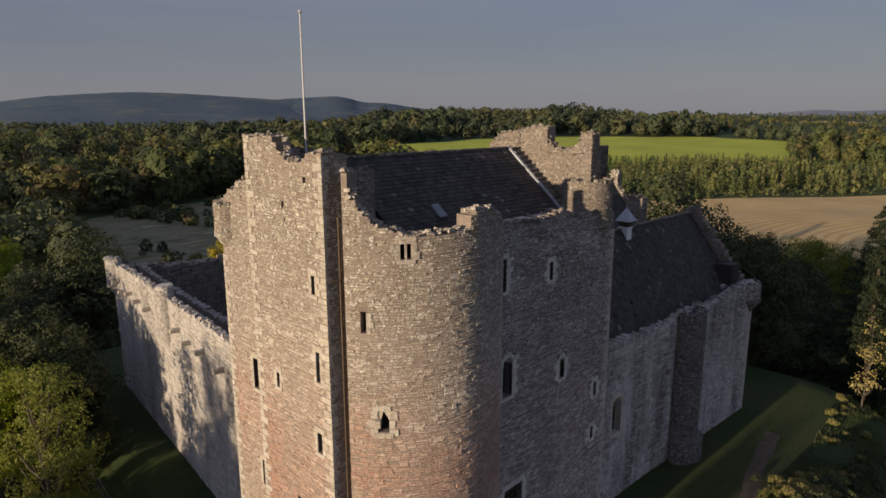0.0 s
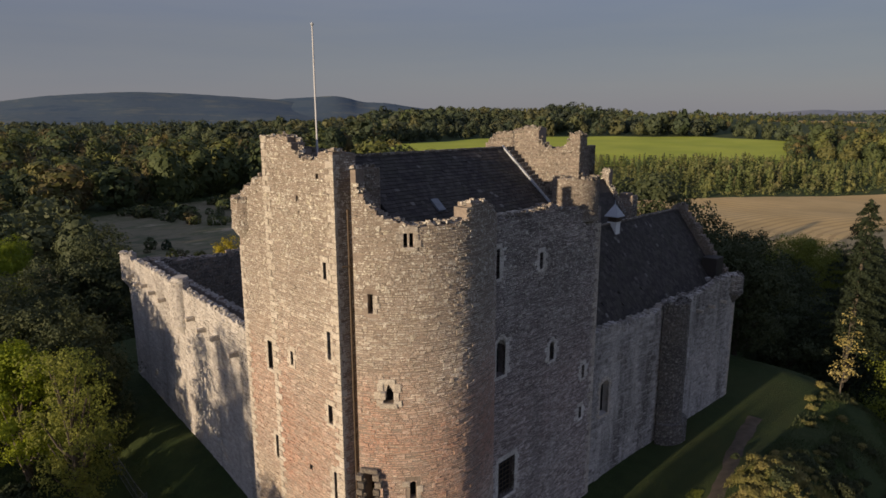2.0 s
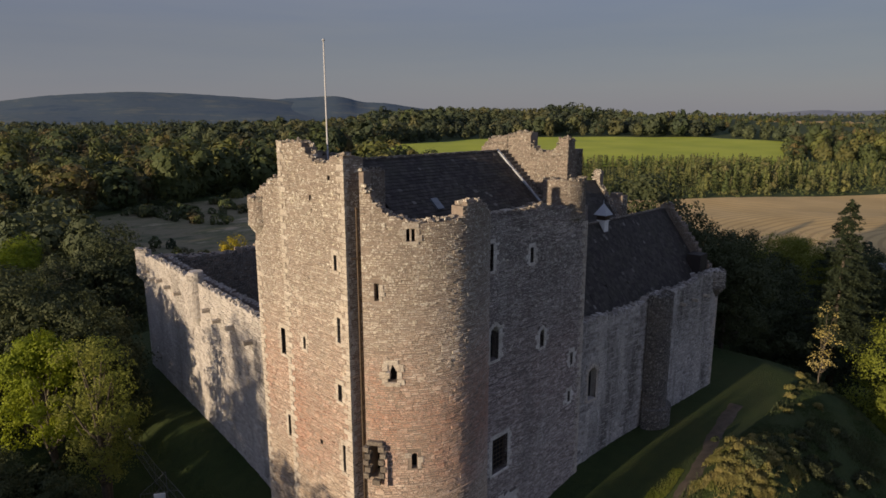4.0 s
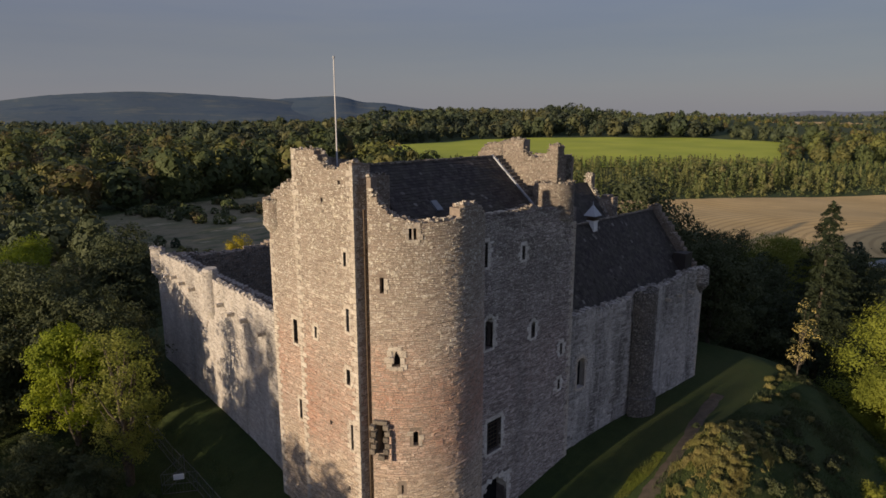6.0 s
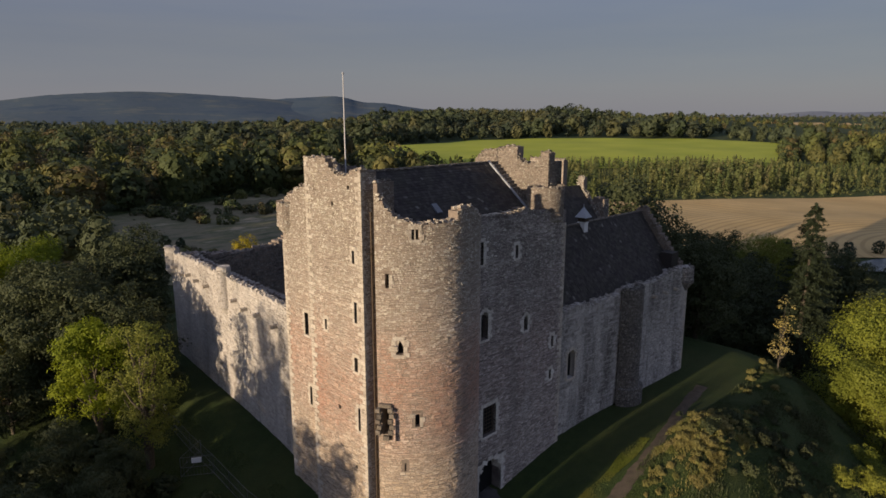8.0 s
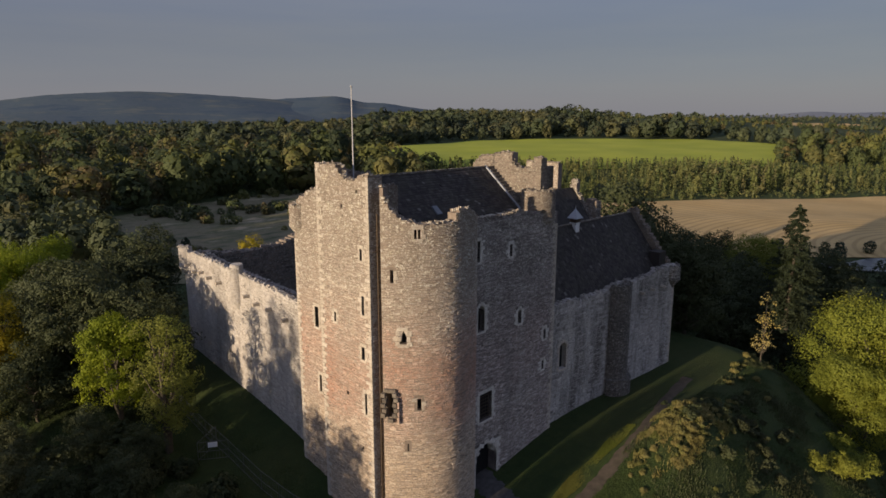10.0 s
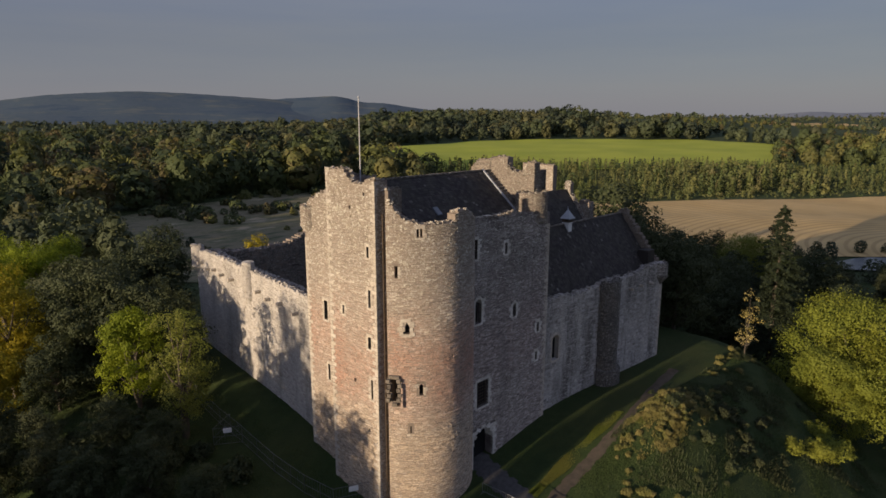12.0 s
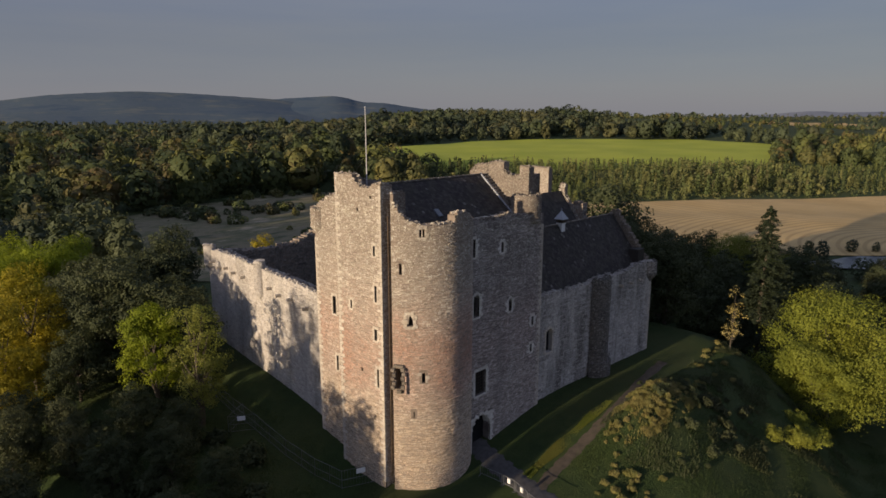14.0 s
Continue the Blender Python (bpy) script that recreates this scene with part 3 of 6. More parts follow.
GX, GY = spread(330, 38.0, 4700.0), spread(330, 38.0, 4700.0)
gxx, gyy = np.meshgrid(GX - 5.0, GY - 8.0, indexing="ij")
gzz = ground_z(gxx, gyy)
me = bpy.data.meshes.new("ground")
nx = len(GX)
idx = np.arange(nx * nx).reshape(nx, nx)
quads = np.stack([idx[:-1, :-1], idx[1:, :-1], idx[1:, 1:], idx[:-1, 1:]], -1).reshape(-1, 4)
me.vertices.add(nx * nx)
me.vertices.foreach_set("co", np.stack([gxx, gyy, gzz], -1).ravel())
me.loops.add(quads.size)
me.loops.foreach_set("vertex_index", quads.ravel())
me.polygons.add(len(quads))
me.polygons.foreach_set("loop_start", np.arange(0, quads.size, 4))
me.polygons.foreach_set("use_smooth", np.ones(len(quads), bool))
me.update()

mg = Mat("grassland", 0.95)
grass = mg.ramp(mg.noise(0.9, 6, 0.7), [(0.25, (0.020, 0.036, 0.010)), (0.5, (0.032, 0.055, 0.014)), (0.75, (0.054, 0.070, 0.019))])
grass = mg.mix(mg.ramp(mg.noise(0.12, 4), [(0.4, 0.0), (0.7, 0.6)]), grass, (0.060, 0.066, 0.020))
grass = mg.mix(mg.ramp(mg.noise(6.0, 5, 0.7), [(0.35, 0.0), (0.7, 0.5)]), grass, (0.022, 0.034, 0.010))
mg.color(grass)
mg.bump(mg.noise(5.0, 6, 0.75), 0.25, 0.8)
me.materials.append(mg.m)
ground = tagged(new("ground", me), "rough green grass on the castle knoll and flats", "ground", kind="structure")


def sheet(name, u_range, w_range, edge, material, label, category, lift=0.25, n=60):
    """A field laid on the land, in ways ahead (v) and across (w), with a soft outline."""
    verts, faces = [], []
    for i in range(n + 1):
        for j in range(n + 1):
            w = w_range[0] + (w_range[1] - w_range[0]) * j / n
            lo, hi = edge(w)
            v = lo + (hi - lo) * i / n
            x, y = 0.72 * v + 0.69 * w, 0.69 * v - 0.72 * w
            verts.append((x, y, gz(x, y) + lift))
    for i in range(n):
        for j in range(n):
            a = i * (n + 1) + j
            faces.append((a, a + 1, a + n + 2, a + n + 1))
    ob = mesh_object(name, verts, faces, material, smooth=True)
    return tagged(ob, label, category, kind="structure")


ms = Mat("barley_stubble", 0.95)
cs = ms.ramp(ms.noise(0.05, 5), [(0.3, (0.50, 0.345, 0.14)), (0.7, (0.64, 0.45, 0.20))])
wv = ms.n("TexWave", Scale=0.085, Distortion=9.0, Detail=1.0)
wv.wave_type, wv.rings_direction = "RINGS", "Z"
wv.inputs["Detail Scale"].default_value = 0.055
wmp = ms.n("Mapping")
wmp.inputs["Location"].default_value = (-197.0, 32.0, 0.0)
ms.link(ms.pos(), wmp.inputs["Vector"])
ms.link(wmp.outputs[0], wv.inputs["Vector"])
cs = ms.mix(ms.ramp(wv.outputs["Fac"], [(0.55, 0.0), (0.9, 0.55)]), cs, (0.32, 0.21, 0.09))
cs = ms.mix(ms.ramp(ms.noise(0.12, 6, 0.7, (1.0, 0.25, 1.0)), [(0.45, 0.0), (0.65, 0.35)]), cs, (0.42, 0.30, 0.14))
ms.color(cs)
ms.bump(ms.noise(1.5, 5), 0.2, 0.6)
mf = Mat("young_crop", 0.95)
mf.color(mf.mix(mf.ramp(mf.noise(0.02, 4, 0.5, (1, 1, 1)), [(0.35, 0.0), (0.7, 1.0)]), (0.33, 0.37, 0.035), (0.42, 0.44, 0.05)))
mf.bump(mf.noise(1.0, 4), 0.2, 0.5)
mm = Mat("rough_meadow", 0.95)
mm.color(mm.ramp(mm.noise(0.05, 7, 0.7, (0.7, 1.6, 1)), [(0.34, (0.065, 0.078, 0.036)), (0.45, (0.19, 0.162, 0.10)), (0.55, (0.10, 0.105, 0.05)), (0.64, (0.30, 0.25, 0.165))]))

sheet("stubble_field", (0, 0), (20, 420), lambda w: (128 + max(0, 60 - w) * 1.2, 240 + 0.12 * w), ms.m, "golden harvested barley stubble field with tramlines", "field", 0.3)
sheet("green_field", (0, 0), (-95, 380), lambda w: (float(np.interp(w, [-95, -40, 235, 319, 380], [560, 372, 395, 552, 668])), float(np.interp(w, [-95, -60, 35, 148, 322, 365, 380], [575, 640, 735, 768, 761, 700, 672]))), mf.m, "bright green crop field on the rise", "field", 0.6)
sheet("meadow", (0, 0), (-190, 18), lambda w: (95, float(np.interp(w, [-190, -150, -110, -60, 18], [165, 196, 272, 292, 236]))), mm.m, "pale rough meadow with a farm track", "meadow", 0.3)

sheet("far_field", (0, 0), (-430, -300), lambda w: (585, 700), mm.m, "pale grass field among the woods", "field", 0.5, 12)
sheet("far_stubble", (0, 0), (640, 1250), lambda w: (1750, 2150), ms.m, "distant golden stubble field", "field", 1.5, 20)
mw = Mat("river_water", 0.3)
mw.color(mw.ramp(mw.noise(0.3, 5, 0.6), [(0.45, (0.05, 0.06, 0.065)), (0.70, (0.12, 0.13, 0.145))]))
mw.bump(mw.noise(1.5, 4), 0.08, 0.5)
sheet("water", (0, 0), (92, 200), lambda w: (116 - 11 * min(1.0, 0.02 + (w - 92) / 22) + 1.5 * math.sin(w * 0.3), 116 + 10 * min(1.0, 0.02 + (w - 92) / 30) + 1.2 * math.sin(w * 0.23)), mw.m, "foaming river below the weir", "water", 0.6, 20)

# dirt path round the bank and the paved way to the gate
mp = Mat("trodden_earth", 0.95)
mp.color(mp.ramp(mp.noise(1.6, 6), [(0.3, (0.055, 0.046, 0.034)), (0.7, (0.10, 0.080, 0.060))]))
mp.bump(mp.noise(7, 5), 0.06, 0.6)
mq = Mat("worn_cobble", 0.85)
mq.color(mq.ramp(mq.noise(2.2, 6), [(0.3, (0.055, 0.052, 0.051)), (0.7, (0.098, 0.094, 0.091))]))
vq = mq.n("TexVoronoi", Scale=7.0)
vq.feature = "DISTANCE_TO_EDGE"
mq.link(mq.pos(), vq.inputs["Vector"])
mq.bump(vq.outputs["Distance"], 0.05, 0.6)


def ribbon(name, pts, width, material, label, category, lift):
    pts = [Vector(p) for p in pts]
    fine = []
    for a, b, c, d in zip([pts[0]] + pts, pts, pts[1:], pts[2:] + [pts[-1]]):
        for k in range(12):
            t = k / 12
            fine.append(0.5 * ((2 * b) + (c - a) * t + (2 * a - 5 * b + 4 * c - d) * t * t + (3 * b - a - 3 * c + d) * t ** 3))
    verts, faces = [], []
    for i, p in enumerate(fine):
        q = fine[min(i + 1, len(fine) - 1)] - fine[max(i - 1, 0)]
        s = Vector((q.y, -q.x)).normalized()
        hw = width / 2 * (1 + 0.12 * math.sin(i * 0.9) + 0.08 * math.sin(i * 2.3))
        for k in range(5):
            o = p + s * hw * (k / 2 - 1)
            verts.append((o.x, o.y, gz(o.x, o.y) + lift - (0.10 if k in (0, 4) else 0)))
        if i:
            for k in range(4):
                a = 5 * i + k
                faces.append((a - 5, a - 4, a + 1, a))
    return tagged(mesh_object(name, verts, faces, material, smooth=True), label, category, kind="structure")


ribbon("road", [(-9.2, 3.0), (-9.9, -0.4), (-10.5, -2.5), (-11.2, -5.1), (-12.2, -9.0), (-12.7, -12.0), (-12.6, -15.2)], 2.3, mq.m, "worn grey paved way up to the gate", "road", 0.10)
ribbon("path", [(-11.6, -8.3), (-8.1, -8.0), (-4.5, -8.0), (-0.6, -8.0), (4.2, -7.8), (13.1, -6.1), (20.2, -5.2)], 1.5, mp.m, "trodden brown earth path beside the bank", "path", 0.06)

# far hills, the blue haze of distance put into their colours
mh = Mat("haze_tinted_hills", 1.0)
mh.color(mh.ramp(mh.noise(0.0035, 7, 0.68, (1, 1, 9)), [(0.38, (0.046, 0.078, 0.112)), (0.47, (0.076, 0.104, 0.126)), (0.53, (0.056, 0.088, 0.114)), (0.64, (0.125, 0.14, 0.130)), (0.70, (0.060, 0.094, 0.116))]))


def hills(name, profile, dist, material, label, base=-40.0, back=160.0, seed=0):
    """A ridge far off. profile: (angle to the right of the view's middle in degrees, height in degrees)."""
    verts, faces = [], []
    az = np.linspace(profile[0][0], profile[-1][0], 240)
    el = np.interp(az, [p[0] for p in profile], [p[1] for p in profile])
    el = np.convolve(np.pad(el, 6, "edge"), np.ones(13) / 13, "valid")
    rows = 14
    for i, (a, e) in enumerate(zip(az, el)):
        yaw = radians(46.1 - a)
        crest = 33 + dist * math.tan(radians(e))
        knob = dist * radians(0.035 * noise.noise(Vector((a * 1.1, seed, 0))) + 0.018 * noise.noise(Vector((a * 4.0, seed, 3))))
        for j in range(rows):
            t = j / (rows - 1)
            r = dist - back * 7 * (1 - t) ** 1.2
            z = base + (crest - base) * (t ** 0.8) + knob * t ** 7 + 9.0 * math.sin(math.pi * t) * noise.noise(Vector((a * 0.16, t * 2.2, seed + 5)))
            verts.append((-35 + r * math.cos(yaw), -19 + r * math.sin(yaw), z))
        if i:
            for j in range(rows - 1):
                a0 = (i - 1) * rows + j
                faces.append((a0, a0 + rows, a0 + rows + 1, a0 + 1))
    return tagged(mesh_object(name, verts, faces, material, smooth=True), label, "hills", kind="structure")


hills("backdrop_hills", [(-56, 0.3), (-44, 0.5), (-36, 0.75), (-32.4, 1.06), (-30.6, 1.40), (-28.8, 1.59), (-26.9, 1.72), (-23.8, 1.93), (-20, 1.85), (-16.5, 1.65), (-14.2, 1.52), (-12.3, 1.38), (-10.5, 1.16), (-8, 0.86), (-5, 0.5), (-2, 0.2)], 4350.0, mh.m, "long moorland hills in the distance, coloured with blue haze", seed=1)
hills("backdrop_crag", [(-24, 0.9), (-17, 1.1), (-14.0, 1.30), (-12.0, 1.44), (-9.5, 1.60), (-7.6, 1.72), (-6.6, 1.66), (-5.8, 1.40), (-5.0, 1.17), (-2.8, 1.12), (-1.3, 0.86), (0.4, 0.62), (3, 0.3), (5, 0.0)], 4500.0, mh.m, "crag rising at the end of the hills, coloured with blue haze", seed=4)
# a paler haze painted into the lowest hills
ml = Mat("pale_haze_tinted_hills", 1.0)
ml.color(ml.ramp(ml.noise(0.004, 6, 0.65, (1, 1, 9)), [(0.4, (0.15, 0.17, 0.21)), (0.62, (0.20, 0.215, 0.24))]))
hills("backdrop_low_hills", [(22, -0.05), (26, 0.05), (29, 0.12), (30.5, 0.25), (32.4, 0.42), (34.2, 0.27), (36.6, 0.34), (40, 0.3), (46, 0.25), (54, 0.25)], 4450.0, ml.m, "low hills far off, coloured with blue haze", seed=8)

# ---- the gatehouse ----
GATE_SHAPES = stone_shapes(M_GATE)
NORTH_SHAPES = stone_shapes(M_GATE_N)
gate = thing("gatehouse_tower", (-10, 5, 0), "tall buff rubble gatehouse with a round tower", "castle tower")

F_N = Line((-12.0, 0.0), (0.0, 0.0))                 # u = x + 12
F_RECT = Line((-20.1, 8.5), (-20.1, 2.35))           # u = 8.5 - y
F_RET = Line((-20.1, 2.35), (-18.8, 2.35))
F_WING = Line((-19.2, 13.2), (-19.2, 8.4))           # u = 13.2 - y
F_W = Line((0.0, 0.0), (0.0, 13.2))
F_S = Line((0.0, 13.2), (-19.2, 13.2))
CX, CY, CR = -14.9, 3.7, 5.3
A0 = 204.0
F_ROUND = Arc((CX, CY), CR, A0, 318)


def ua(deg):
    return CR * radians(deg - A0)


def hole(u, z, w, h):
    return (u - w / 2, u + w / 2, z - h / 2, z + h / 2)


# north face
n_holes = {
    "winC": hole(1.50, 15.9, 0.82, 2.2), "winD": hole(6.7, 14.9, 0.5, 1.25), "winE": hole(2.25, 7.95, 1.6, 2.5),
    "small": hole(10.6, 12.3, 0.36, 0.95), "low": hole(10.45, 9.3, 0.34, 0.85), "loop": hole(1.08, 21.55, 0.34, 1.7),
    "loop2": hole(5.25, 21.05, 0.34, 1.0), "gate": (1.05, 3.85, -1.0, 4.45)}
n_top = slope((0, 24.5), (0.8, 24.4), (1.2, 24.0), (3.0, 23.95), (4.4, 24.0), (6.3, 24.25), (7.2, 23.9), (8.6, 23.8), (12, 23.6), rough=0.22, seed=2.0)
wall_n = slab("wall", F_N, 0, 12, -1.5, n_top, 1.1, list(n_holes.values()), M_MORTAR_DARK, gate)
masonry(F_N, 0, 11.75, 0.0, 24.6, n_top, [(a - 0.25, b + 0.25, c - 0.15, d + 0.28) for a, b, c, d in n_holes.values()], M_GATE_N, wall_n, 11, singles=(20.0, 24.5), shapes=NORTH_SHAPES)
rubble_cap(F_N, 0, 12, n_top, 0.9, M_OLD, wall_n, 5)
window(gate, F_N, n_holes["winC"], "slit", True, 1, 0.5, dress=BLOCK_PALE)
window(gate, F_N, n_holes["winD"], "slit", True, 2, 0.35, dress=BLOCK_PALE)
window(gate, F_N, n_holes["winE"], "grille", False, 3, 0.35, dress=BLOCK_PALE)
for k, s in (("small", 4), ("low", 5), ("loop", 6), ("loop2", 7)):
    window(gate, F_N, n_holes[k], "slit", False, s, 0.4, dress=BLOCK_PALE)
g = n_holes["gate"]
window(gate, F_N, (g[0], g[1], 0.3, g[3]), "slit", True, 8, 0.95, "gateway", dress=BLOCK_PALE)

# round tower
r_holes = {"top": hole(ua(232.8), 24.0, 0.46, 0.66), "slitB": hole(ua(212.8), 20.93, 0.26, 0.95),
           "cross": hole(ua(221.2), 16.42, 0.50, 0.98), "slitF": hole(ua(233.6), 11.2, 0.34, 0.95),
           "lowslit": hole(ua(224.2), 7.75, 0.12, 0.6), "breach": hole(ua(210.2), 11.1, 0.62, 1.9)}
r_top = slope((0, 27.45), (ua(205.3), 27.3), (ua(206.0), 26.9), (ua(208.4), 26.3), (ua(210.5), 25.8), (ua(213.4), 25.42), (ua(221), 25.05), (ua(228), 24.8), (ua(238), 24.62), (ua(252), 24.62), (ua(265.5), 24.68),
              (ua(266.2), 25.2), (ua(270), 25.45), (ua(284), 25.45), (ua(291), 25.1), (ua(297), 24.6), (ua(318), 24.4), rough=0.16, seed=7.0)
wall_r = slab("round_wall", F_ROUND, 0, F_ROUND.len, -1.5, r_top, 0.9, list(r_holes.values()), M_MORTAR, gate, 0.3)
masonry(F_ROUND, 0.0, F_ROUND.len - 0.9, -0.6, 26.6, r_top, [(a - 0.2, b + 0.2, c - 0.15, d + 0.25) for k, (a, b, c, d) in r_holes.items()], M_GATE, wall_r, 12, singles=(21.6, 24.5), shapes=GATE_SHAPES)
rubble_cap(F_ROUND, 0.1, F_ROUND.len, r_top, 0.8, M_GATE, wall_r, 6)
twin = window(gate, F_ROUND, r_holes["top"], "slit", False, 21, 0.5)
block("mullion", twin, F_ROUND.at(ua(232.8), 24.0, -0.1), (0.09, 0.16, 0.66), *F_ROUND.basis(ua(232.8)))
window(gate, F_ROUND, r_holes["slitB"], "slit", False, 22, 0.4, plain_face=True)
uc = ua(221.2)
tc, nc = F_ROUND.basis(uc)
carved = window(gate, F_ROUND, r_holes["cross"], "loop", False, 23, 0.4)
for side, z, w, h in ((-1, 15.95, 0.34, 0.34), (1, 15.92, 0.40, 0.30), (-1, 16.34, 0.46, 0.36), (1, 16.30, 0.26, 0.40), (-1, 16.76, 0.30, 0.40), (1, 16.74, 0.36, 0.42), (-1, 17.05, 0.22, 0.22)):
    block("jamb_stone", carved, F_ROUND.at(uc, z, -0.085) + tc * side * (0.25 + w / 2), (w, 0.24, h), tc, nc)
block("sill", carved, F_ROUND.at(uc, 15.80, -0.04), (0.86, 0.26, 0.24), tc, nc)
block("lintel", carved, F_ROUND.at(uc, 17.06, -0.07), (0.66, 0.24, 0.26), tc, nc)
for side in (-1, 1):
    bm = bmesh.new()
    pts = ((side * 0.26, 16.46), (side * 0.26, 16.93), (0.0, 16.93)) if side > 0 else ((-0.26, 16.0), (-0.26, 16.93), (0.0, 16.93), (-0.10, 16.62), (-0.14, 16.40))
    fr = [bm.verts.new(F_ROUND.at(uc, z, -0.03) + tc * x) for x, z in pts]
    bk = [bm.verts.new(F_ROUND.at(uc, z, -0.30) + tc * x) for x, z in pts]
    bm.faces.new(fr)
    bm.faces.new(bk[::-1])
    for i in range(len(pts)):
        j = (i + 1) % len(pts)
        bm.faces.new((fr[i], fr[j], bk[j], bk[i]))
    part("spandrel", bm, M_DRESS, carved)
block("broken_boss", carved, F_ROUND.at(uc, 16.40, 0.10) - tc * 0.24, (0.28, 0.34, 0.34), tc, nc)
window(gate, F_ROUND, r_holes["slitF"], "slit", True, 24, 0.4, plain_face=True)
window(gate, F_ROUND, r_holes["lowslit"], "loop", False, 25, 0.3)

# square turret beside it
t_holes = {"A": hole(5.2, 22.25, 0.26, 0.85), "G": hole(5.3, 18.45, 0.28, 1.45), "I": hole(1.85, 16.85, 0.24, 0.75), "L": hole(5.2, 14.7, 0.36, 1.0),
           "H": hole(5.4, 10.7, 0.24, 1.7), "h1": hole(4.86, 26.8, 0.2, 0.25), "h2": hole(3.06, 25.6, 0.2, 0.3), "h3": hole(3.15, 10.9, 0.25, 0.3), "h4": hole(4.9, 6.9, 0.18, 0.2)}
t_top = slope((0, 28.45), (0.9, 28.55), (2.2, 28.65), (2.6, 28.4), (2.85, 28.0), (3.2, 27.7), (3.6, 27.55), (4.9, 27.6), (5.05, 27.95), (6.15, 28.0), rough=0.13, seed=12.0)
wall_t = slab("turret_wall", F_RECT, 0, 6.15, -1.5, t_top, 0.8, list(t_holes.values()), M_MORTAR, gate, 0.3)
masonry(F_RECT, 0.3, 5.85, 0.0, 28.7, t_top, [(a - 0.2, b + 0.2, c - 0.12, d + 0.25) if d - c > 0.5 else (a, b, c, d) for a, b, c, d in t_holes.values()], M_GATE, wall_t, 13, singles=(23.6, 27.5), shapes=GATE_SHAPES)
rubble_cap(F_RECT, 0.1, 6.1, t_top, 0.7, M_GATE, wall_t, 8)
for k, s in (("A", 31), ("G", 32), ("I", 33), ("L", 34), ("H", 35)):
    window(gate, F_RECT, t_holes[k], "slit", False, s, 0.4)
wall_ret = slab("turret_return", F_RET, 0.8, 1.3, -1.5, slope((0, 27.95), (1.3, 27.9), rough=0.1), 0.7, [], M_MORTAR, gate)
masonry(F_RET, 0.15, 1.28, 0.0, 27.9, 27.95, [], M_GATE, wall_ret, 14)
back_line = Line((-18.8, 2.35), (-17.3, 2.35))
wall_bk = slab("turret_return", back_line, 0.0, 1.5, 23.0, slope((0, 27.2), (1.5, 27.1), rough=0.15, seed=3), 0.7, [], M_MORTAR, gate)
masonry(back_line, 0.0, 1.5, 23.0, 27.2, slope((0, 27.2), (1.5, 27.1)), [], M_OLD, wall_bk, 15)
f_tb = Line((-16.8, 6.2), (-16.8, 8.5))
wall_tb = slab("turret_return", f_tb, 0, 2.3, 23.0, slope((0, 27.8), (1.0, 27.7), (2.3, 27.75), rough=0.15, seed=5), 0.7, [], M_MORTAR, gate)
f_tl = Line((-16.8, 8.5), (-20.1, 8.5))
wall_tl = slab("turret_return", f_tl, 0.7, 2.5, -1.5, slope((0, 27.8), (1.6, 27.9), (3.0, 28.4), rough=0.12, seed=6), 0.7, [], M_MORTAR, gate)
masonry(f_tl, 1.5, 3.0, 20, 28.4, 28.3, [], M_GATE, wall_tl, 16)
rubble_cap(f_tb, 0, 2.3, slope((0, 27.75), (2.3, 27.75)), 0.6, M_OLD, wall_tb, 9)
rubble_cap(f_tl, 0, 3.3, slope((0, 27.8), (1.6, 27.9), (3.0, 28.4)), 0.6, M_OLD, wall_tl, 10)
rubble_cap(back_line, 0, 1.5, slope((0, 27.2), (1.5, 27.1)), 0.6, M_OLD, wall_bk, 10)

# wing with its corner bartizan
w_holes = {"w1": hole(2.75, 15.75, 0.5, 1.75), "w2": hole(2.95, 9.9, 0.3, 1.5)}
w_top = steps((0.5, 24.9), (1.0, 25.35), (1.8, 25.7), (2.6, 26.1), (4.8, 26.3))
wall_w = slab("wing_wall", F_WING, 0, 4.8, -1.0, w_top, 0.8, list(w_holes.values()), M_MORTAR, gate)
masonry(F_WING, 0.3, 4.75, 1.0, 26.3, w_top, [(a - 0.2, b + 0.2, c - 0.12, d + 0.25) for a, b, c, d in w_holes.values()], M_GATE, wall_w, 17)
rubble_cap(F_WING, 0, 4.8, w_top, 0.6, M_GATE, wall_w, 11)
window(gate, F_WING, w_holes["w1"], "slit", False, 41, 0.4)
window(gate, F_WING, w_holes["w2"], "slit", False, 42, 0.4)
slab("wall", F_W, 1.15, 12.1, -1, 23.6, 1.0, [], M_MORTAR, gate, 2.0)
slab("wall", F_S, 0, 18.35, -1, 24.6, 1.0, [], M_MORTAR, gate, 2.0)


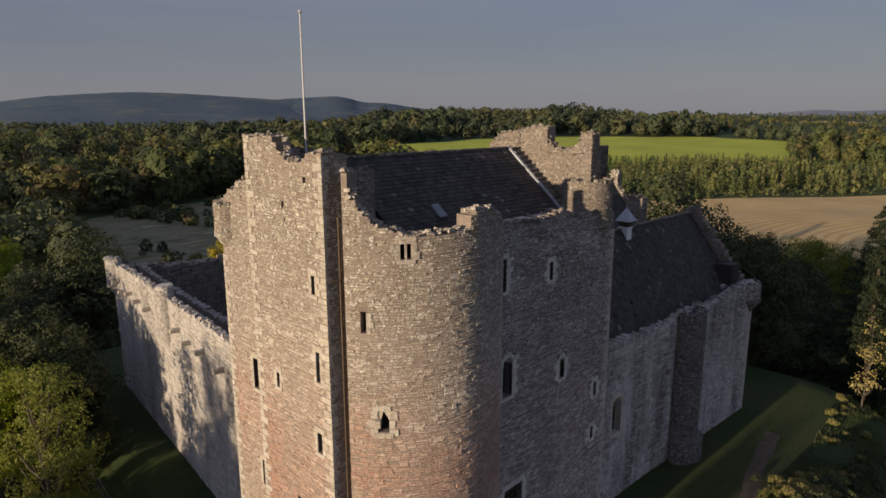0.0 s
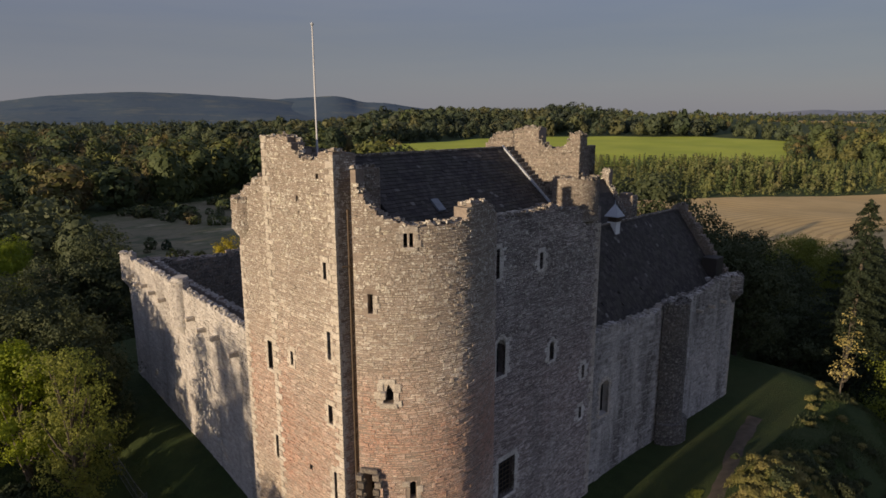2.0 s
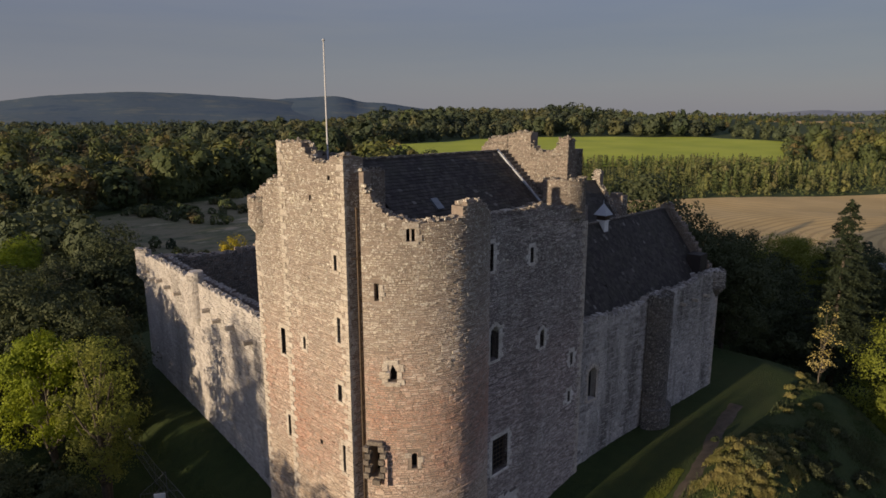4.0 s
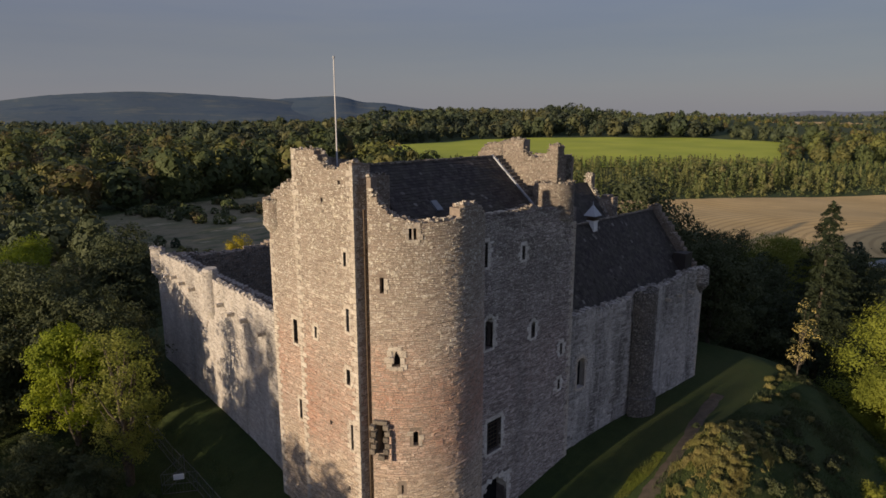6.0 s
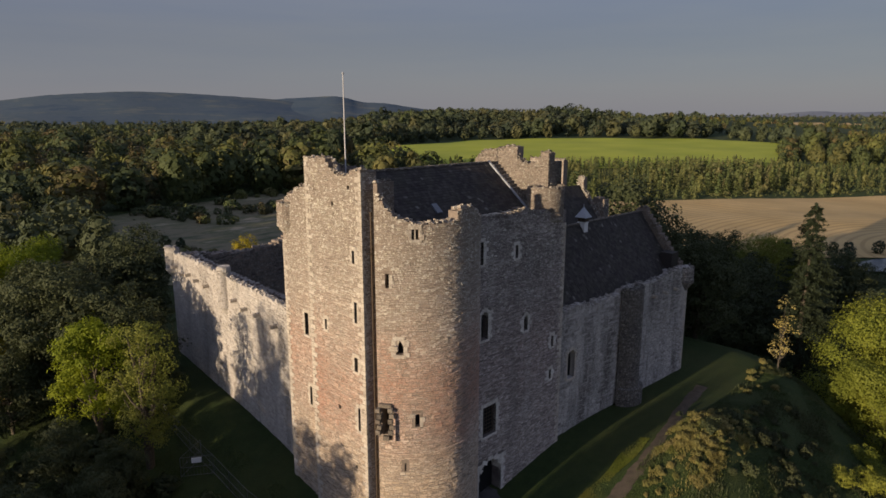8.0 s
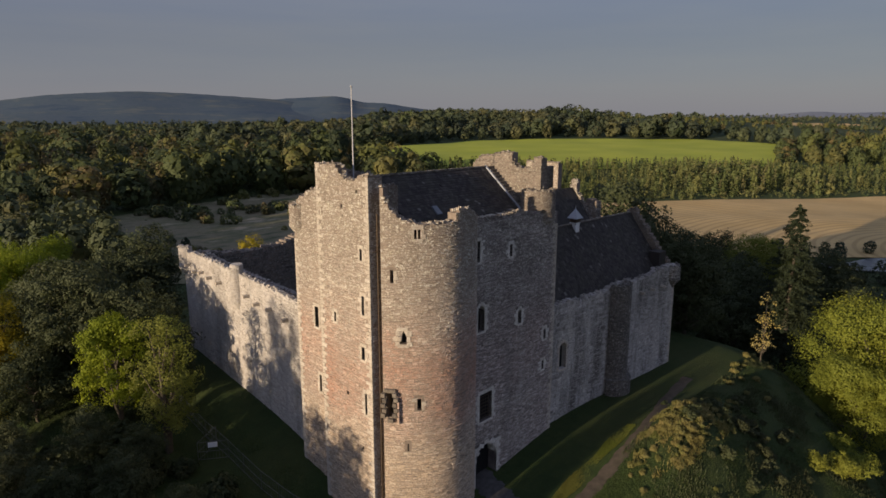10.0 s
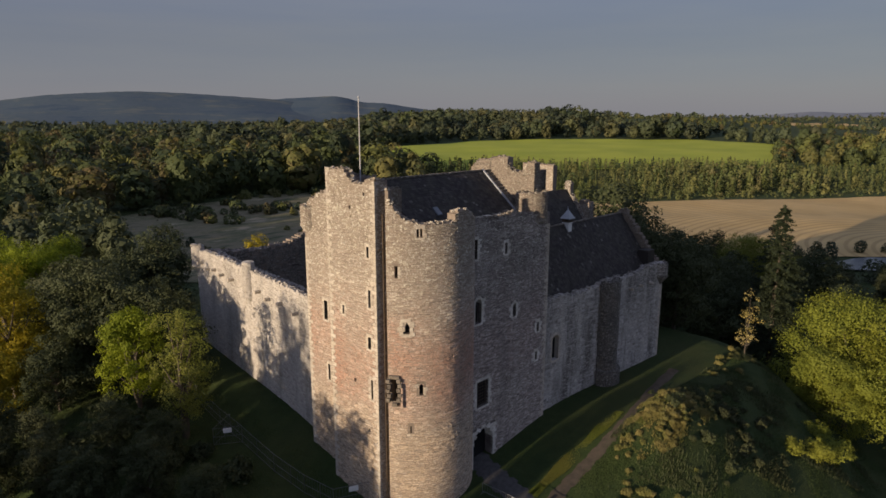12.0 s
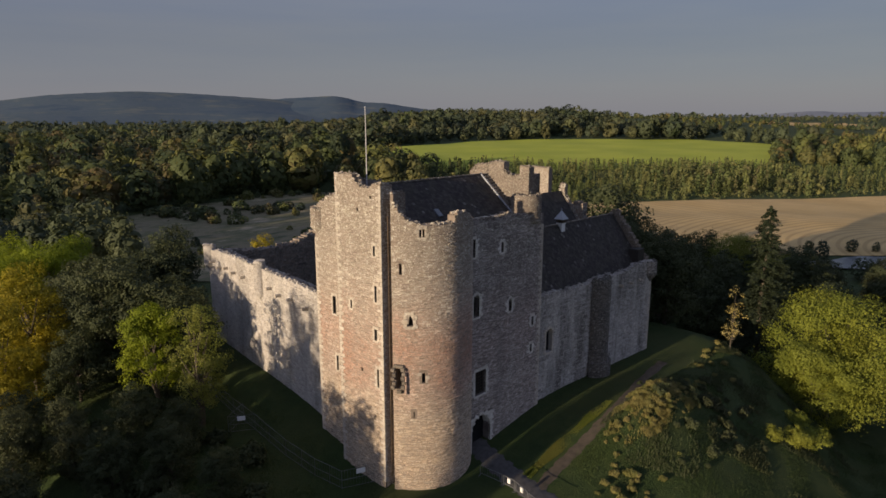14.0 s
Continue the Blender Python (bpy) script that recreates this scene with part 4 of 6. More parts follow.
def bartizan(parent, c, r, z0, z1, a0, a1, material, mortar, seed, lip=0.5):
    """A round corner turret on corbels."""
    f = Arc(c, r, a0, a1)
    w = slab("bartizan", f, 0, f.len, z0, slope((0, z1), (f.len * 0.3, z1 + 0.1), (f.len * 0.55, z1 - 0.25), (f.len, z1), rough=0.25, seed=seed), 0.45, [], mortar, parent, 0.25)
    masonry(f, 0, f.len, z0, z1 + 0.2, z1, [], material, w, seed)
    rubble_cap(f, 0, f.len, z1, 0.4, material, w, seed, density=6)
    verts, faces, k = [], [], 20
    prof = [(r * 0.35, z0 - lip * 2.2), (r * 0.55, z0 - lip * 1.5), (r * 0.75, z0 - lip * 1.0), (r * 0.78, z0 - lip), (r * 0.97, z0 - lip * 0.35), (r + 0.06, z0 - 0.12), (r + 0.06, z0 + 0.12), (r, z0 + 0.14)]
    for q, (rr, zz) in enumerate(prof):
        for i in range(k):
            a = radians(a0) + radians(a1 - a0) * i / (k - 1)
            verts.append((c[0] + rr * math.cos(a), c[1] + rr * math.sin(a), zz))
        if q:
            for i in range(k - 1):
                j = (q - 1) * k + i
                faces.append((j, j + 1, j + k + 1, j + k))
    mesh_object("corbel", verts, faces, material, parent)
    return w


bartizan(gate, (-18.7, 12.9), 0.95, 23.2, 24.9, 60, 300, M_GATE, M_MORTAR, 51)
bartizan(gate, (-1.35, 1.3), 1.6, 23.0, 25.6, 150, 400, M_OLD, M_MORTAR, 52, 0.35)

# corner stones
quoins(gate, (-20.1, 8.5), (0, -1), (1, 0), 0.5, 28.3, 61)
quoins(gate, (-20.1, 2.35), (0, 1), (1, 0), 0.8, 27.8, 62, side=0.55)
quoins(gate, (-19.2, 13.2), (0, -1), (1, 0), 1.5, 22.0, 63)
quoins(gate, (0.0, 0.0), (-1, 0), (0, 1), 1.5, 22.4, 64)

# wall walk, roof, gable with its stair, cap-house
bm = bmesh.new()
add_box(bm, -18.4, -0.3, 0.6, 13.0, 23.1, 23.45)
part("wall_walk", bm, M_LEAD, gate, "lead and stone wall walk")
bm = bmesh.new()
bmesh.ops.create_cone(bm, cap_ends=True, segments=40, radius1=4.45, radius2=4.45, depth=0.3, matrix=Matrix.Translation((CX, CY, 23.3)))
part("wall_walk", bm, M_LEAD, gate)
slate_roof("roof", [(-16.0, 2.1, 23.55), (-2.3, 2.1, 23.55), (-2.3, 6.6, 27.45), (-16.0, 6.6, 27.45)], gate, seed=2, label="dark stone slate roof")
slate_roof("roof", [(-2.3, 11.1, 23.55), (-16.0, 11.1, 23.55), (-16.0, 6.6, 27.45), (-2.3, 6.6, 27.45)], gate, seed=3)
for i in range(28):
    block("ridge_stone", gate, (-15.76 + 13.7 * i / 28, 6.6, 27.46 + 0.012 * math.sin(i * 2.1)), (0.475, 0.26, 0.13), mesh=BLOCK_OLD)
bm = bmesh.new()
m = Matrix.Translation((-12.3, 3.3, 24.64)) @ Euler((math.atan2(3.9, 4.5), 0, 0)).to_matrix().to_4x4()
add_box(bm, -0.28, 0.28, -0.45, 0.45, 0.0, 0.12, m)
part("skylight", bm, M_PANE, gate, "small grey roof light")
F_GAB = Line((-1.4, 9.0), (-1.4, 1.0))   # u = 9 - y
g_top = slope((0, 27.6), (0.9, 28.2), (1.3, 28.35), (2.7, 28.6), (3.6, 28.75), (4.7, 28.8), (4.8, 27.75), (5.4, 27.5), (6.0, 27.4), (7.0, 27.6), (7.2, 28.0), (7.35, 28.4), (8.0, 28.45), rough=0.1, seed=20)
g_door = {"d": hole(6.55, 24.55, 0.62, 1.9)}
wall_g = slab("gable_wall", F_GAB, 0, 8.0, 23.2, g_top, 0.9, list(g_door.values()), M_MORTAR, gate, 0.25)
masonry(F_GAB, 0, 8.0, 23.2, 28.9, g_top, list(g_door.values()), M_OLD, wall_g, 18)
rubble_cap(F_GAB, 0, 8.0, g_top, 0.8, M_OLD, wall_g, 12)
bm = bmesh.new()
add_box(bm, -1.0, -0.94, 2.0, 2.9, 23.45, 25.6)
part("door", bm, M_WOOD, gate, "dark plank door of the cap-house")
F_CAP = Line((-1.4, 1.0), (0.6, 1.0))
wall_c = slab("cap_house_wall", F_CAP, 0.9, 2.0, 23.2, slope((0, 28.4), (0.9, 28.4), (1.0, 27.5), (2.0, 27.6), rough=0.12), 0.8, [], M_MORTAR, gate, 0.25)
masonry(F_CAP, 0, 2.0, 23.2, 28.4, slope((0, 28.4), (0.9, 28.4), (1.0, 27.5), (2.0, 27.6)), [], M_OLD, wall_c, 19)
F_CB = Line((0.6, 1.0), (0.6, 5.0))
slab("cap_house_wall", F_CB, 0, 4.0, 23.2, slope((0, 27.6), (4, 27.4), rough=0.15), 0.8, [], M_MORTAR, gate, 0.4)
for i in range(15):
    y = 2.1 + i * 0.3
    z = 23.6 + i * 0.262
    bm = bmesh.new()
    add_box(bm, -2.35, -1.38, y, y + 0.36, z - 0.3, z + 0.2)
    part("stair_step", bm, M_OLD, gate)
bm = bmesh.new()
add_box(bm, -2.52, -2.36, -0.02, 6.0, -0.05, 0.14, Matrix.Translation((0, 2.1, 23.55)) @ Euler((math.atan2(3.9, 4.5), 0, 0)).to_matrix().to_4x4())
part("verge_flashing", bm, M_LEAD, gate, "pale lead flashing along the roof edge")

# ruined corbelled garderobe, drain pipe
bm = bmesh.new()
for z0 in range(0, 25, 3):
    add_tube(bm, (-19.45, 2.22, 1.2 + z0), (-19.45, 2.22, 1.2 + min(z0 + 3, 23.3)), 0.05, sides=8)
    add_tube(bm, (-19.45, 2.22, 1.15 + z0), (-19.45, 2.22, 1.30 + z0), 0.07, sides=8)
add_tube(bm, (-19.9, 2.2, 22.6), (-19.0, 1.9, 22.6), 0.05, sides=8)
part("drain_pipe", bm, M_IRON, gate, "rusty iron rainwater pipe")
rng = random.Random(77)
ub, zb0 = ua(210.2), 10.15
for k in range(5):
    for side in (-1, 1):
        zz = zb0 + 0.4 * k + (0.12 if side > 0 else 0)
        inn = 0.30 if (k + (side > 0)) % 2 else 0.12
        u = ub + side * (0.31 + 0.22 - inn * 0.5)
        t, n = F_ROUND.basis(u)
        block("broken_corbel", gate, F_ROUND.at(u, zz + 0.18, 0.14), (0.34, 0.46, 0.28 + 0.06 * rng.random()), t, n, BLOCK_OLD)
t, n = F_ROUND.basis(ub)
block("broken_corbel", gate, F_ROUND.at(ub, 12.3, 0.08), (0.9, 0.3, 0.24), t, n, BLOCK_OLD)
block("broken_corbel", gate, F_ROUND.at(ub + 0.05, 9.95, 0.10), (0.45, 0.36, 0.3), t, n, BLOCK_OLD)
for k in range(3):
    block("broken_corbel", gate, F_ROUND.at(ub + 0.62, 10.0 + 0.62 * k, 0.10), (0.16, 0.4, 0.55), *F_ROUND.basis(ub + 0.62), BLOCK_ROUGH)
# string course round the tower foot
bm = bmesh.new()
k = 48
pr = [(0.0, 0.06), (0.07, 0.04), (0.08, -0.03), (0.0, -0.06)]
ringv = []
for i in range(k + 1):
    u = F_ROUND.len * (0.03 + 0.86 * i / k)
    ringv.append([bm.verts.new(F_ROUND.at(u, 8.75 + dz, d)) for d, dz in pr])
for a, b in zip(ringv, ringv[1:]):
    for i in range(3):
        bm.faces.new((a[i], b[i], b[i + 1], a[i + 1]))
part("string_course", bm, M_GATE, gate)

# flag pole
pole = thing("flagpole", (-17.6, 7.1, 27.0), "tall white flagpole standing on the turret roof", "flagpole")
bm = bmesh.new()
add_tube(bm, (-17.6, 7.1, 24.0), (-17.6, 7.1, 34.2), 0.06, 0.035, 10)
part("pole", bm, M_POLE, pole)
bm = bmesh.new()
bmesh.ops.create_uvsphere(bm, u_segments=10, v_segments=8, radius=0.09, matrix=Matrix.Translation((-17.6, 7.1, 34.25)))
part("finial", bm, M_LEAD, pole)
bm = bmesh.new()
add_box(bm, -19.4, -17.4, 3.0, 7.9, 26.5, 26.75)
part("turret_roof", bm, M_LEAD, gate, "flat lead roof of the turret")

# ---- curtain walls ----
def curtain(p0, p1, z0, top, thick, mat, mortar, seed, label, holes=(), merlon=None):
    f = Line(p0, p1)
    t = thing("curtain_wall", ((p0[0] + p1[0]) / 2, (p0[1] + p1[1]) / 2, z0), label, "castle wall", "castle curtain walls")
    w = slab("wall", f, 0, f.len, z0 - 3, 13.3, thick, list(holes), mortar, t, 2.0)
    slab("parapet", f, 0, f.len, 13.3, top, 0.6, [], mortar, t, 0.3)
    masonry(f, 0, f.len, z0 - 1.0, 17.0, top, [(a - 0.2, b + 0.2, c - 0.1, d + 0.25) for a, b, c, d in holes], mat, w, seed, (0.16, 0.30), (0.25, 0.7), (0.015, 0.06))
    rubble_cap(f, 0, f.len, top, 0.6, mat, w, seed + 1, density=6)
    for i, h in enumerate(holes):
        window(t, f, h, "slit", True, seed + i, 0.5)
    return t, f, w


E0, E1 = (-14.6, 46.0), (-18.3, 13.0)
e_top = slope((0, 15.9), (1.2, 15.9), (1.4, 15.2), (3, 15.6), (10, 15.8), (16.4, 15.75), (19.0, 15.7), (25, 15.85), (33.2, 15.7), rough=0.35, seed=30)
east, F_E, wall_e = curtain(E0, E1, 2.0, e_top, 2.0, M_CURT, M_MORTAR_PALE, 101, "pale rubble curtain wall with a ruined parapet")
bartizan(east, (-14.35, 45.7), 0.95, 13.3, 16.0, 90, 290, M_CURT, M_MORTAR_PALE, 103)
fb = Arc((F_E.at(17.2, 0).x + 0.05, F_E.at(17.2, 0).y), 0.72, 60, 310)
wb = slab("turret", fb, 0, fb.len, 12.6, slope((0, 16.6), (fb.len, 16.7), rough=0.1), 0.5, [], M_MORTAR_PALE, east, 0.3)
masonry(fb, 0, fb.len, 12.6, 16.7, 16.6, [], M_CURT, wb, 104)
for u in (2.2, 4.6, 7.0, 9.5, 12.6, 20.2, 22.6, 25.6, 29.0):
    t, n = F_E.basis(u)
    block("drain_spout", east, F_E.at(u, 13.75 + 0.2 * math.sin(u), 0.25), (0.36, 0.9, 0.32), t, n)

N0, N1 = (0.0, 0.4), (22.9, -1.5)
nw_top = slope((0, 14.4), (3, 14.6), (5, 14.2), (9.5, 14.4), (10.2, 14.7), (13.6, 14.8), (14.2, 14.4), (17, 14.6), (19, 15.0), (23, 15.2), rough=0.35, seed=40)
north, F_NC, wall_nc = curtain(N0, N1, 2.0, nw_top, 2.0, M_HALL, M_MORTAR_PALE, 111, "grey streaked rubble curtain wall of the hall range", holes=[hole(2.2, 9.05, 1.05, 2.7)])
fbt = Arc((F_NC.at(11.2, 0).x, F_NC.at(11.2, 0).y + 0.2), 1.62, 190, 350)
wbt = slab("buttress", fbt, 0, fbt.len, -1, slope((0, 14.9), (fbt.len, 14.7), rough=0.3), 0.8, [], M_BUTT, north, 0.3)
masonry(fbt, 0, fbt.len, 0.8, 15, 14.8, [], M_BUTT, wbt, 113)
rubble_cap(fbt, 0, fbt.len, 14.8, 0.7, M_BUTT, wbt, 114)
fbf = Arc((F_NC.at(11.2, 0).x, F_NC.at(11.2, 0).y + 0.1), 1.95, 190, 350)
wbf = slab("buttress_foot", fbf, 0, fbf.len, -1, 4.6, 0.8, [], M_BUTT, north, 0.3)
masonry(fbf, 0, fbf.len, 0.8, 4.6, 4.6, [], M_BUTT, wbf, 115)
bartizan(north, (22.6, -1.2), 1.0, 13.4, 15.0, 180, 380, M_BUTT, M_MORTAR_PALE, 116)
for u in (15.6, 17.8, 20.0):
    t, n = F_NC.basis(u)
    block("drain_spout", north, F_NC.at(u, 13.0, 0.25), (0.28, 0.7, 0.26), t, n)
quoins(north, N1, (-1, 0.083), (0.083, 1), 1.5, 12.4, 118, 0.5, 0.3)
f_w2 = Line(N1, (24.0, 30.0))
slab("wall", f_w2, 2.1, f_w2.len, 0, 14.5, 1.6, [], M_MORTAR_PALE, north, 1.0)

# far curtain, seen over the east wall, its shade put into near-black stone
south = thing("curtain_wall", (10, 45, 2), "far curtain wall across the courtyard, shade in its dark stone colour", "castle wall", "castle curtain walls")
f_si = Line((-14.2, 44.6), (38.0, 44.6))
s_top2 = slope((0, 15.3), (4, 14.6), (9, 14.1), (13, 14.4), (15.6, 15.4), (17.5, 15.9), (52, 15.9), rough=0.45, seed=50)
wall_s = slab("wall", f_si, 0, f_si.len, 0, s_top2, 1.8, [], M_MORTAR, south, 0.5)
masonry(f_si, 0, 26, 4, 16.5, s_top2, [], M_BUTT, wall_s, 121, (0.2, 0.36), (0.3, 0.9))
rubble_cap(f_si, 0, 30, s_top2, 1.2, M_BUTT, wall_s, 122, density=3)
bm = bmesh.new()
for i in range(66):
    p = F_E.at(0.5 * i + 0.2, 0, -2.0)
    add_box(bm, p.x, p.x + 0.7, p.y - 0.25, p.y + 0.25, 13.2, 13.5)
part("wall_walk", bm, M_DRESS, east)

f_ei = Line((E1[0] + 2.55, E1[1]), (E0[0] + 2.55, E0[1]))
wi = slab("inner_parapet", f_ei, 0.3, f_ei.len - 1.5, 12.0, slope((0, 15.15), (12, 15.0), (22, 14.9), (33, 15.1), rough=0.22, seed=33), 0.5, [], M_MORTAR, east, 0.5)
# shade of the wall walk's inner side, put in as dark stone
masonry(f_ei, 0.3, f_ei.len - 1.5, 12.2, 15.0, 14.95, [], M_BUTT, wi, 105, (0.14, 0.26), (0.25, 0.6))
rubble_cap(f_ei, 0.3, f_ei.len - 1.5, slope((0, 15.15), (12, 15.0), (22, 14.9), (33, 15.1)), 0.5, M_CURT, wi, 106, density=6)

# ---- great hall ----
hall = thing("great_hall", (12, 5, 3), "great hall with a steep dark slate roof", "castle hall")
slate_roof("roof", [(0.2, 0.9, 14.2), (24.0, 0.5, 14.0), (24.0, 5.2, 20.5), (0.2, 5.2, 20.7)], hall, 0.3, (0.22, 0.4), 5, "mossy dark slate roof")
slate_roof("roof", [(24.0, 9.8, 14.2), (0.2, 9.8, 14.2), (0.2, 5.2, 20.7), (24.0, 5.2, 20.5)], hall, 0.5, (0.4, 0.8), 6)
F_HG = Line((24.0, 10.4), (24.0, -0.4))
hg = slope((0, 14.6), (5.1, 20.9), (5.7, 20.9), (10.4, 14.7), (10.8, 14.6), rough=0.35, seed=71)
wall_hg = slab("gable_wall", F_HG, 0, 10.8, 10, hg, 0.9, [], M_MORTAR, hall, 0.4)
masonry(F_HG, 0, 10.8, 12, 21.2, hg, [], M_OLD, wall_hg, 131)
rubble_cap(F_HG, 0, 10.8, hg, 0.8, M_OLD, wall_hg, 132, density=5)
bm = bmesh.new()
add_box(bm, 22.2, 23.9, 0.2, 1.6, 14.4, 16.3)
part("chimney_stub", bm, M_SLATE, hall, "low dark stone chimney stub")
for i in range(48):
    block("ridge_stone", hall, (0.45 + 23.8 * i / 48, 5.2, 20.68 - 0.2 * i / 48), (0.48, 0.24, 0.12), mesh=BLOCK_OLD)
# louvred lantern on the ridge
lantern = thing("roof_lantern", (10.9, 4.9, 19.5), "white louvred roof lantern with a lead cap", "roof lantern")
LX, LY = 10.9, 4.9
bm = bmesh.new()
add_box(bm, LX - 0.36, LX + 0.36, LY - 0.36, LY + 0.36, 18.2, 20.72)
add_box(bm, LX - 0.42, LX + 0.42, LY - 0.42, LY + 0.42, 20.66, 20.76)
part("base", bm, M_WHITE, lantern, "white painted base")
bm = bmesh.new()
for i in range(5):
    z = 20.78 + 0.09 * i
    add_box(bm, LX - 0.44, LX + 0.44, LY - 0.44, LY + 0.44, z, z + 0.05)
add_box(bm, LX - 0.34, LX + 0.34, LY - 0.34, LY + 0.34, 20.74, 21.26)
part("louvres", bm, M_IRON, lantern, "dark louvres")
bm = bmesh.new()
v = [bm.verts.new((LX + sx * r, LY + sy * r, z)) for r, z in ((0.62, 21.20), (0.62, 21.26), (0.34, 21.72)) for sx, sy in ((-1, -1), (1, -1), (1, 1), (-1, 1))]
ap = bm.verts.new((LX, LY, 22.30))
bm.faces.new(v[3::-1])
for i in range(4):
    j = (i + 1) % 4
    bm.faces.new((v[i], v[j], v[4 + j], v[4 + i]))
    bm.faces.new((v[4 + i], v[4 + j], v[8 + j], v[8 + i]))
    bm.faces.new((v[8 + i], v[8 + j], ap))
part("cap", bm, M_LEAD, lantern, "pyramid cap of pale lead")
bm = bmesh.new()
add_tube(bm, (LX, LY, 22.2), (LX, LY, 22.6), 0.05, 0.02, 8)
part("finial", bm, M_LEAD, lantern)

# kitchen tower behind the hall
kit = thing("kitchen_tower", (21, 14, 3), "ruined rubble kitchen tower with a slate roof", "castle tower")
slate_roof("roof", [(9.0, 9.9, 18.6), (23.0, 9.9, 18.6), (23.0, 13.0, 23.0), (9.0, 13.0, 23.2)], kit, 0.4, (0.3, 0.6), 7, "dark slate roof behind the hall")
f_k = Line((23.0, 16.2), (23.0, 9.4))
k_top = slope((0, 18.0), (2.5, 22.3), (2.9, 22.6), (3.0, 24.1), (3.8, 24.0), (3.9, 22.4), (6.8, 17.8), rough=0.18, seed=72)
wall_k = slab("gable_wall", f_k, 0, 6.8, 10, k_top, 0.8, [], M_MORTAR, kit, 0.25)
# dark stone colours this gable as shaded
masonry(f_k, 0, 6.8, 14, 24.3, k_top, [], M_BUTT, wall_k, 141)
rubble_cap(f_k, 0, 6.8, k_top, 0.7, M_BUTT, wall_k, 143)
f_k2 = Line((25.4, 13.0), (25.4, 10.8))
wall_k2 = slab("chimney_stack", f_k2, 0, 2.2, 10, slope((0, 20.7), (0.6, 20.8), (0.7, 21.3), (1.5, 21.3), (1.6, 20.9), (2.2, 21.2), rough=0.12, seed=73), 1.2, [], M_MORTAR, kit, 0.2)
masonry(f_k2, 0, 2.2, 12, 21.2, 20.8, [], M_GATE, wall_k2, 142)
f_k4 = Line((25.4, 10.8), (26.6, 10.8))
# north side of the stack, its shade painted with darker stone
masonry(f_k4, 0, 1.2, 12, 21.0, 20.9, [], M_BUTT, wall_k2, 146)
f_k3 = Line((29.7, 25.5), (29.7, 19.8))
wall_k3 = slab("tower_wall", f_k3, 0, 5.7, 10, slope((0, 25.6), (5.0, 25.5), (5.7, 25.45), rough=0.14, seed=74), 1.0, [], M_MORTAR, kit, 0.3)
masonry(f_k3, 0, 5.7, 14, 25.6, 25.4, [], M_GATE, wall_k3, 144)
rubble_cap(f_k3, 0, 5.7, 25.5, 0.9, M_OLD, wall_k3, 145)

bm = bmesh.new()
bmesh.ops.create_cone(bm, cap_ends=True, segments=20, radius1=0.2, radius2=0.73, depth=0.9, matrix=Matrix.Translation((fb.c.x, fb.c.y, 12.2)))
part("corbel", bm, M_CURT, east)
bm = bmesh.new()
bmesh.ops.create_cone(bm, cap_ends=True, segments=20, radius1=0.68, radius2=0.6, depth=0.2, matrix=Matrix.Translation((fb.c.x, fb.c.y, 16.66)))
part("cope", bm, M_CURT, east)

# pale cope slabs on the north wall walk
for x, y, w, d in ((-8.6, 0.75, 0.9, 0.5), (-7.3, 0.55, 0.7, 0.6), (-9.6, 0.8, 0.5, 0.4)):
    block("cope_slab", gate, (x, y, 24.12), (w, d, 0.16))


# ---- trees ----
def leaf_quads(points, normals, size, rng, jitter=0.75, thin=0.62):
    """Small bent diamonds at the points, turned mostly along the normals."""
    n = len(points)
    nr = normals + rng.normal(0, jitter, (n, 3))
    nr /= np.linalg.norm(nr, axis=1)[:, None] + 1e-9
    ax = np.cross(nr, rng.normal(0, 1, (n, 3)))
    ax /= np.linalg.norm(ax, axis=1)[:, None] + 1e-9
    bx = np.cross(nr, ax)
    s = size * rng.uniform(0.55, 1.3, (n, 1))
    v = np.stack([points - ax * s, points - bx * s * thin + nr * s * 0.15, points + ax * s, points + bx * s * thin + nr * s * 0.15], 1)
    return v.reshape(-1, 3)


def quad_mesh(name, verts, material, tone=None):
    me = bpy.data.meshes.new(name)
    n = len(verts)
    me.vertices.add(n)
    me.vertices.foreach_set("co", np.ascontiguousarray(verts, dtype=np.float32).ravel())
    me.loops.add(n)
    me.loops.foreach_set("vertex_index", np.arange(n, dtype=np.int32))
    me.polygons.add(n // 4)
    me.polygons.foreach_set("loop_start", np.arange(0, n, 4, dtype=np.int32))
    me.materials.append(material)
    me.update()
    if tone is not None:
        me.attributes.new("tone", "FLOAT", "FACE").data.foreach_set("value", np.ascontiguousarray(tone, dtype=np.float32))
    return me


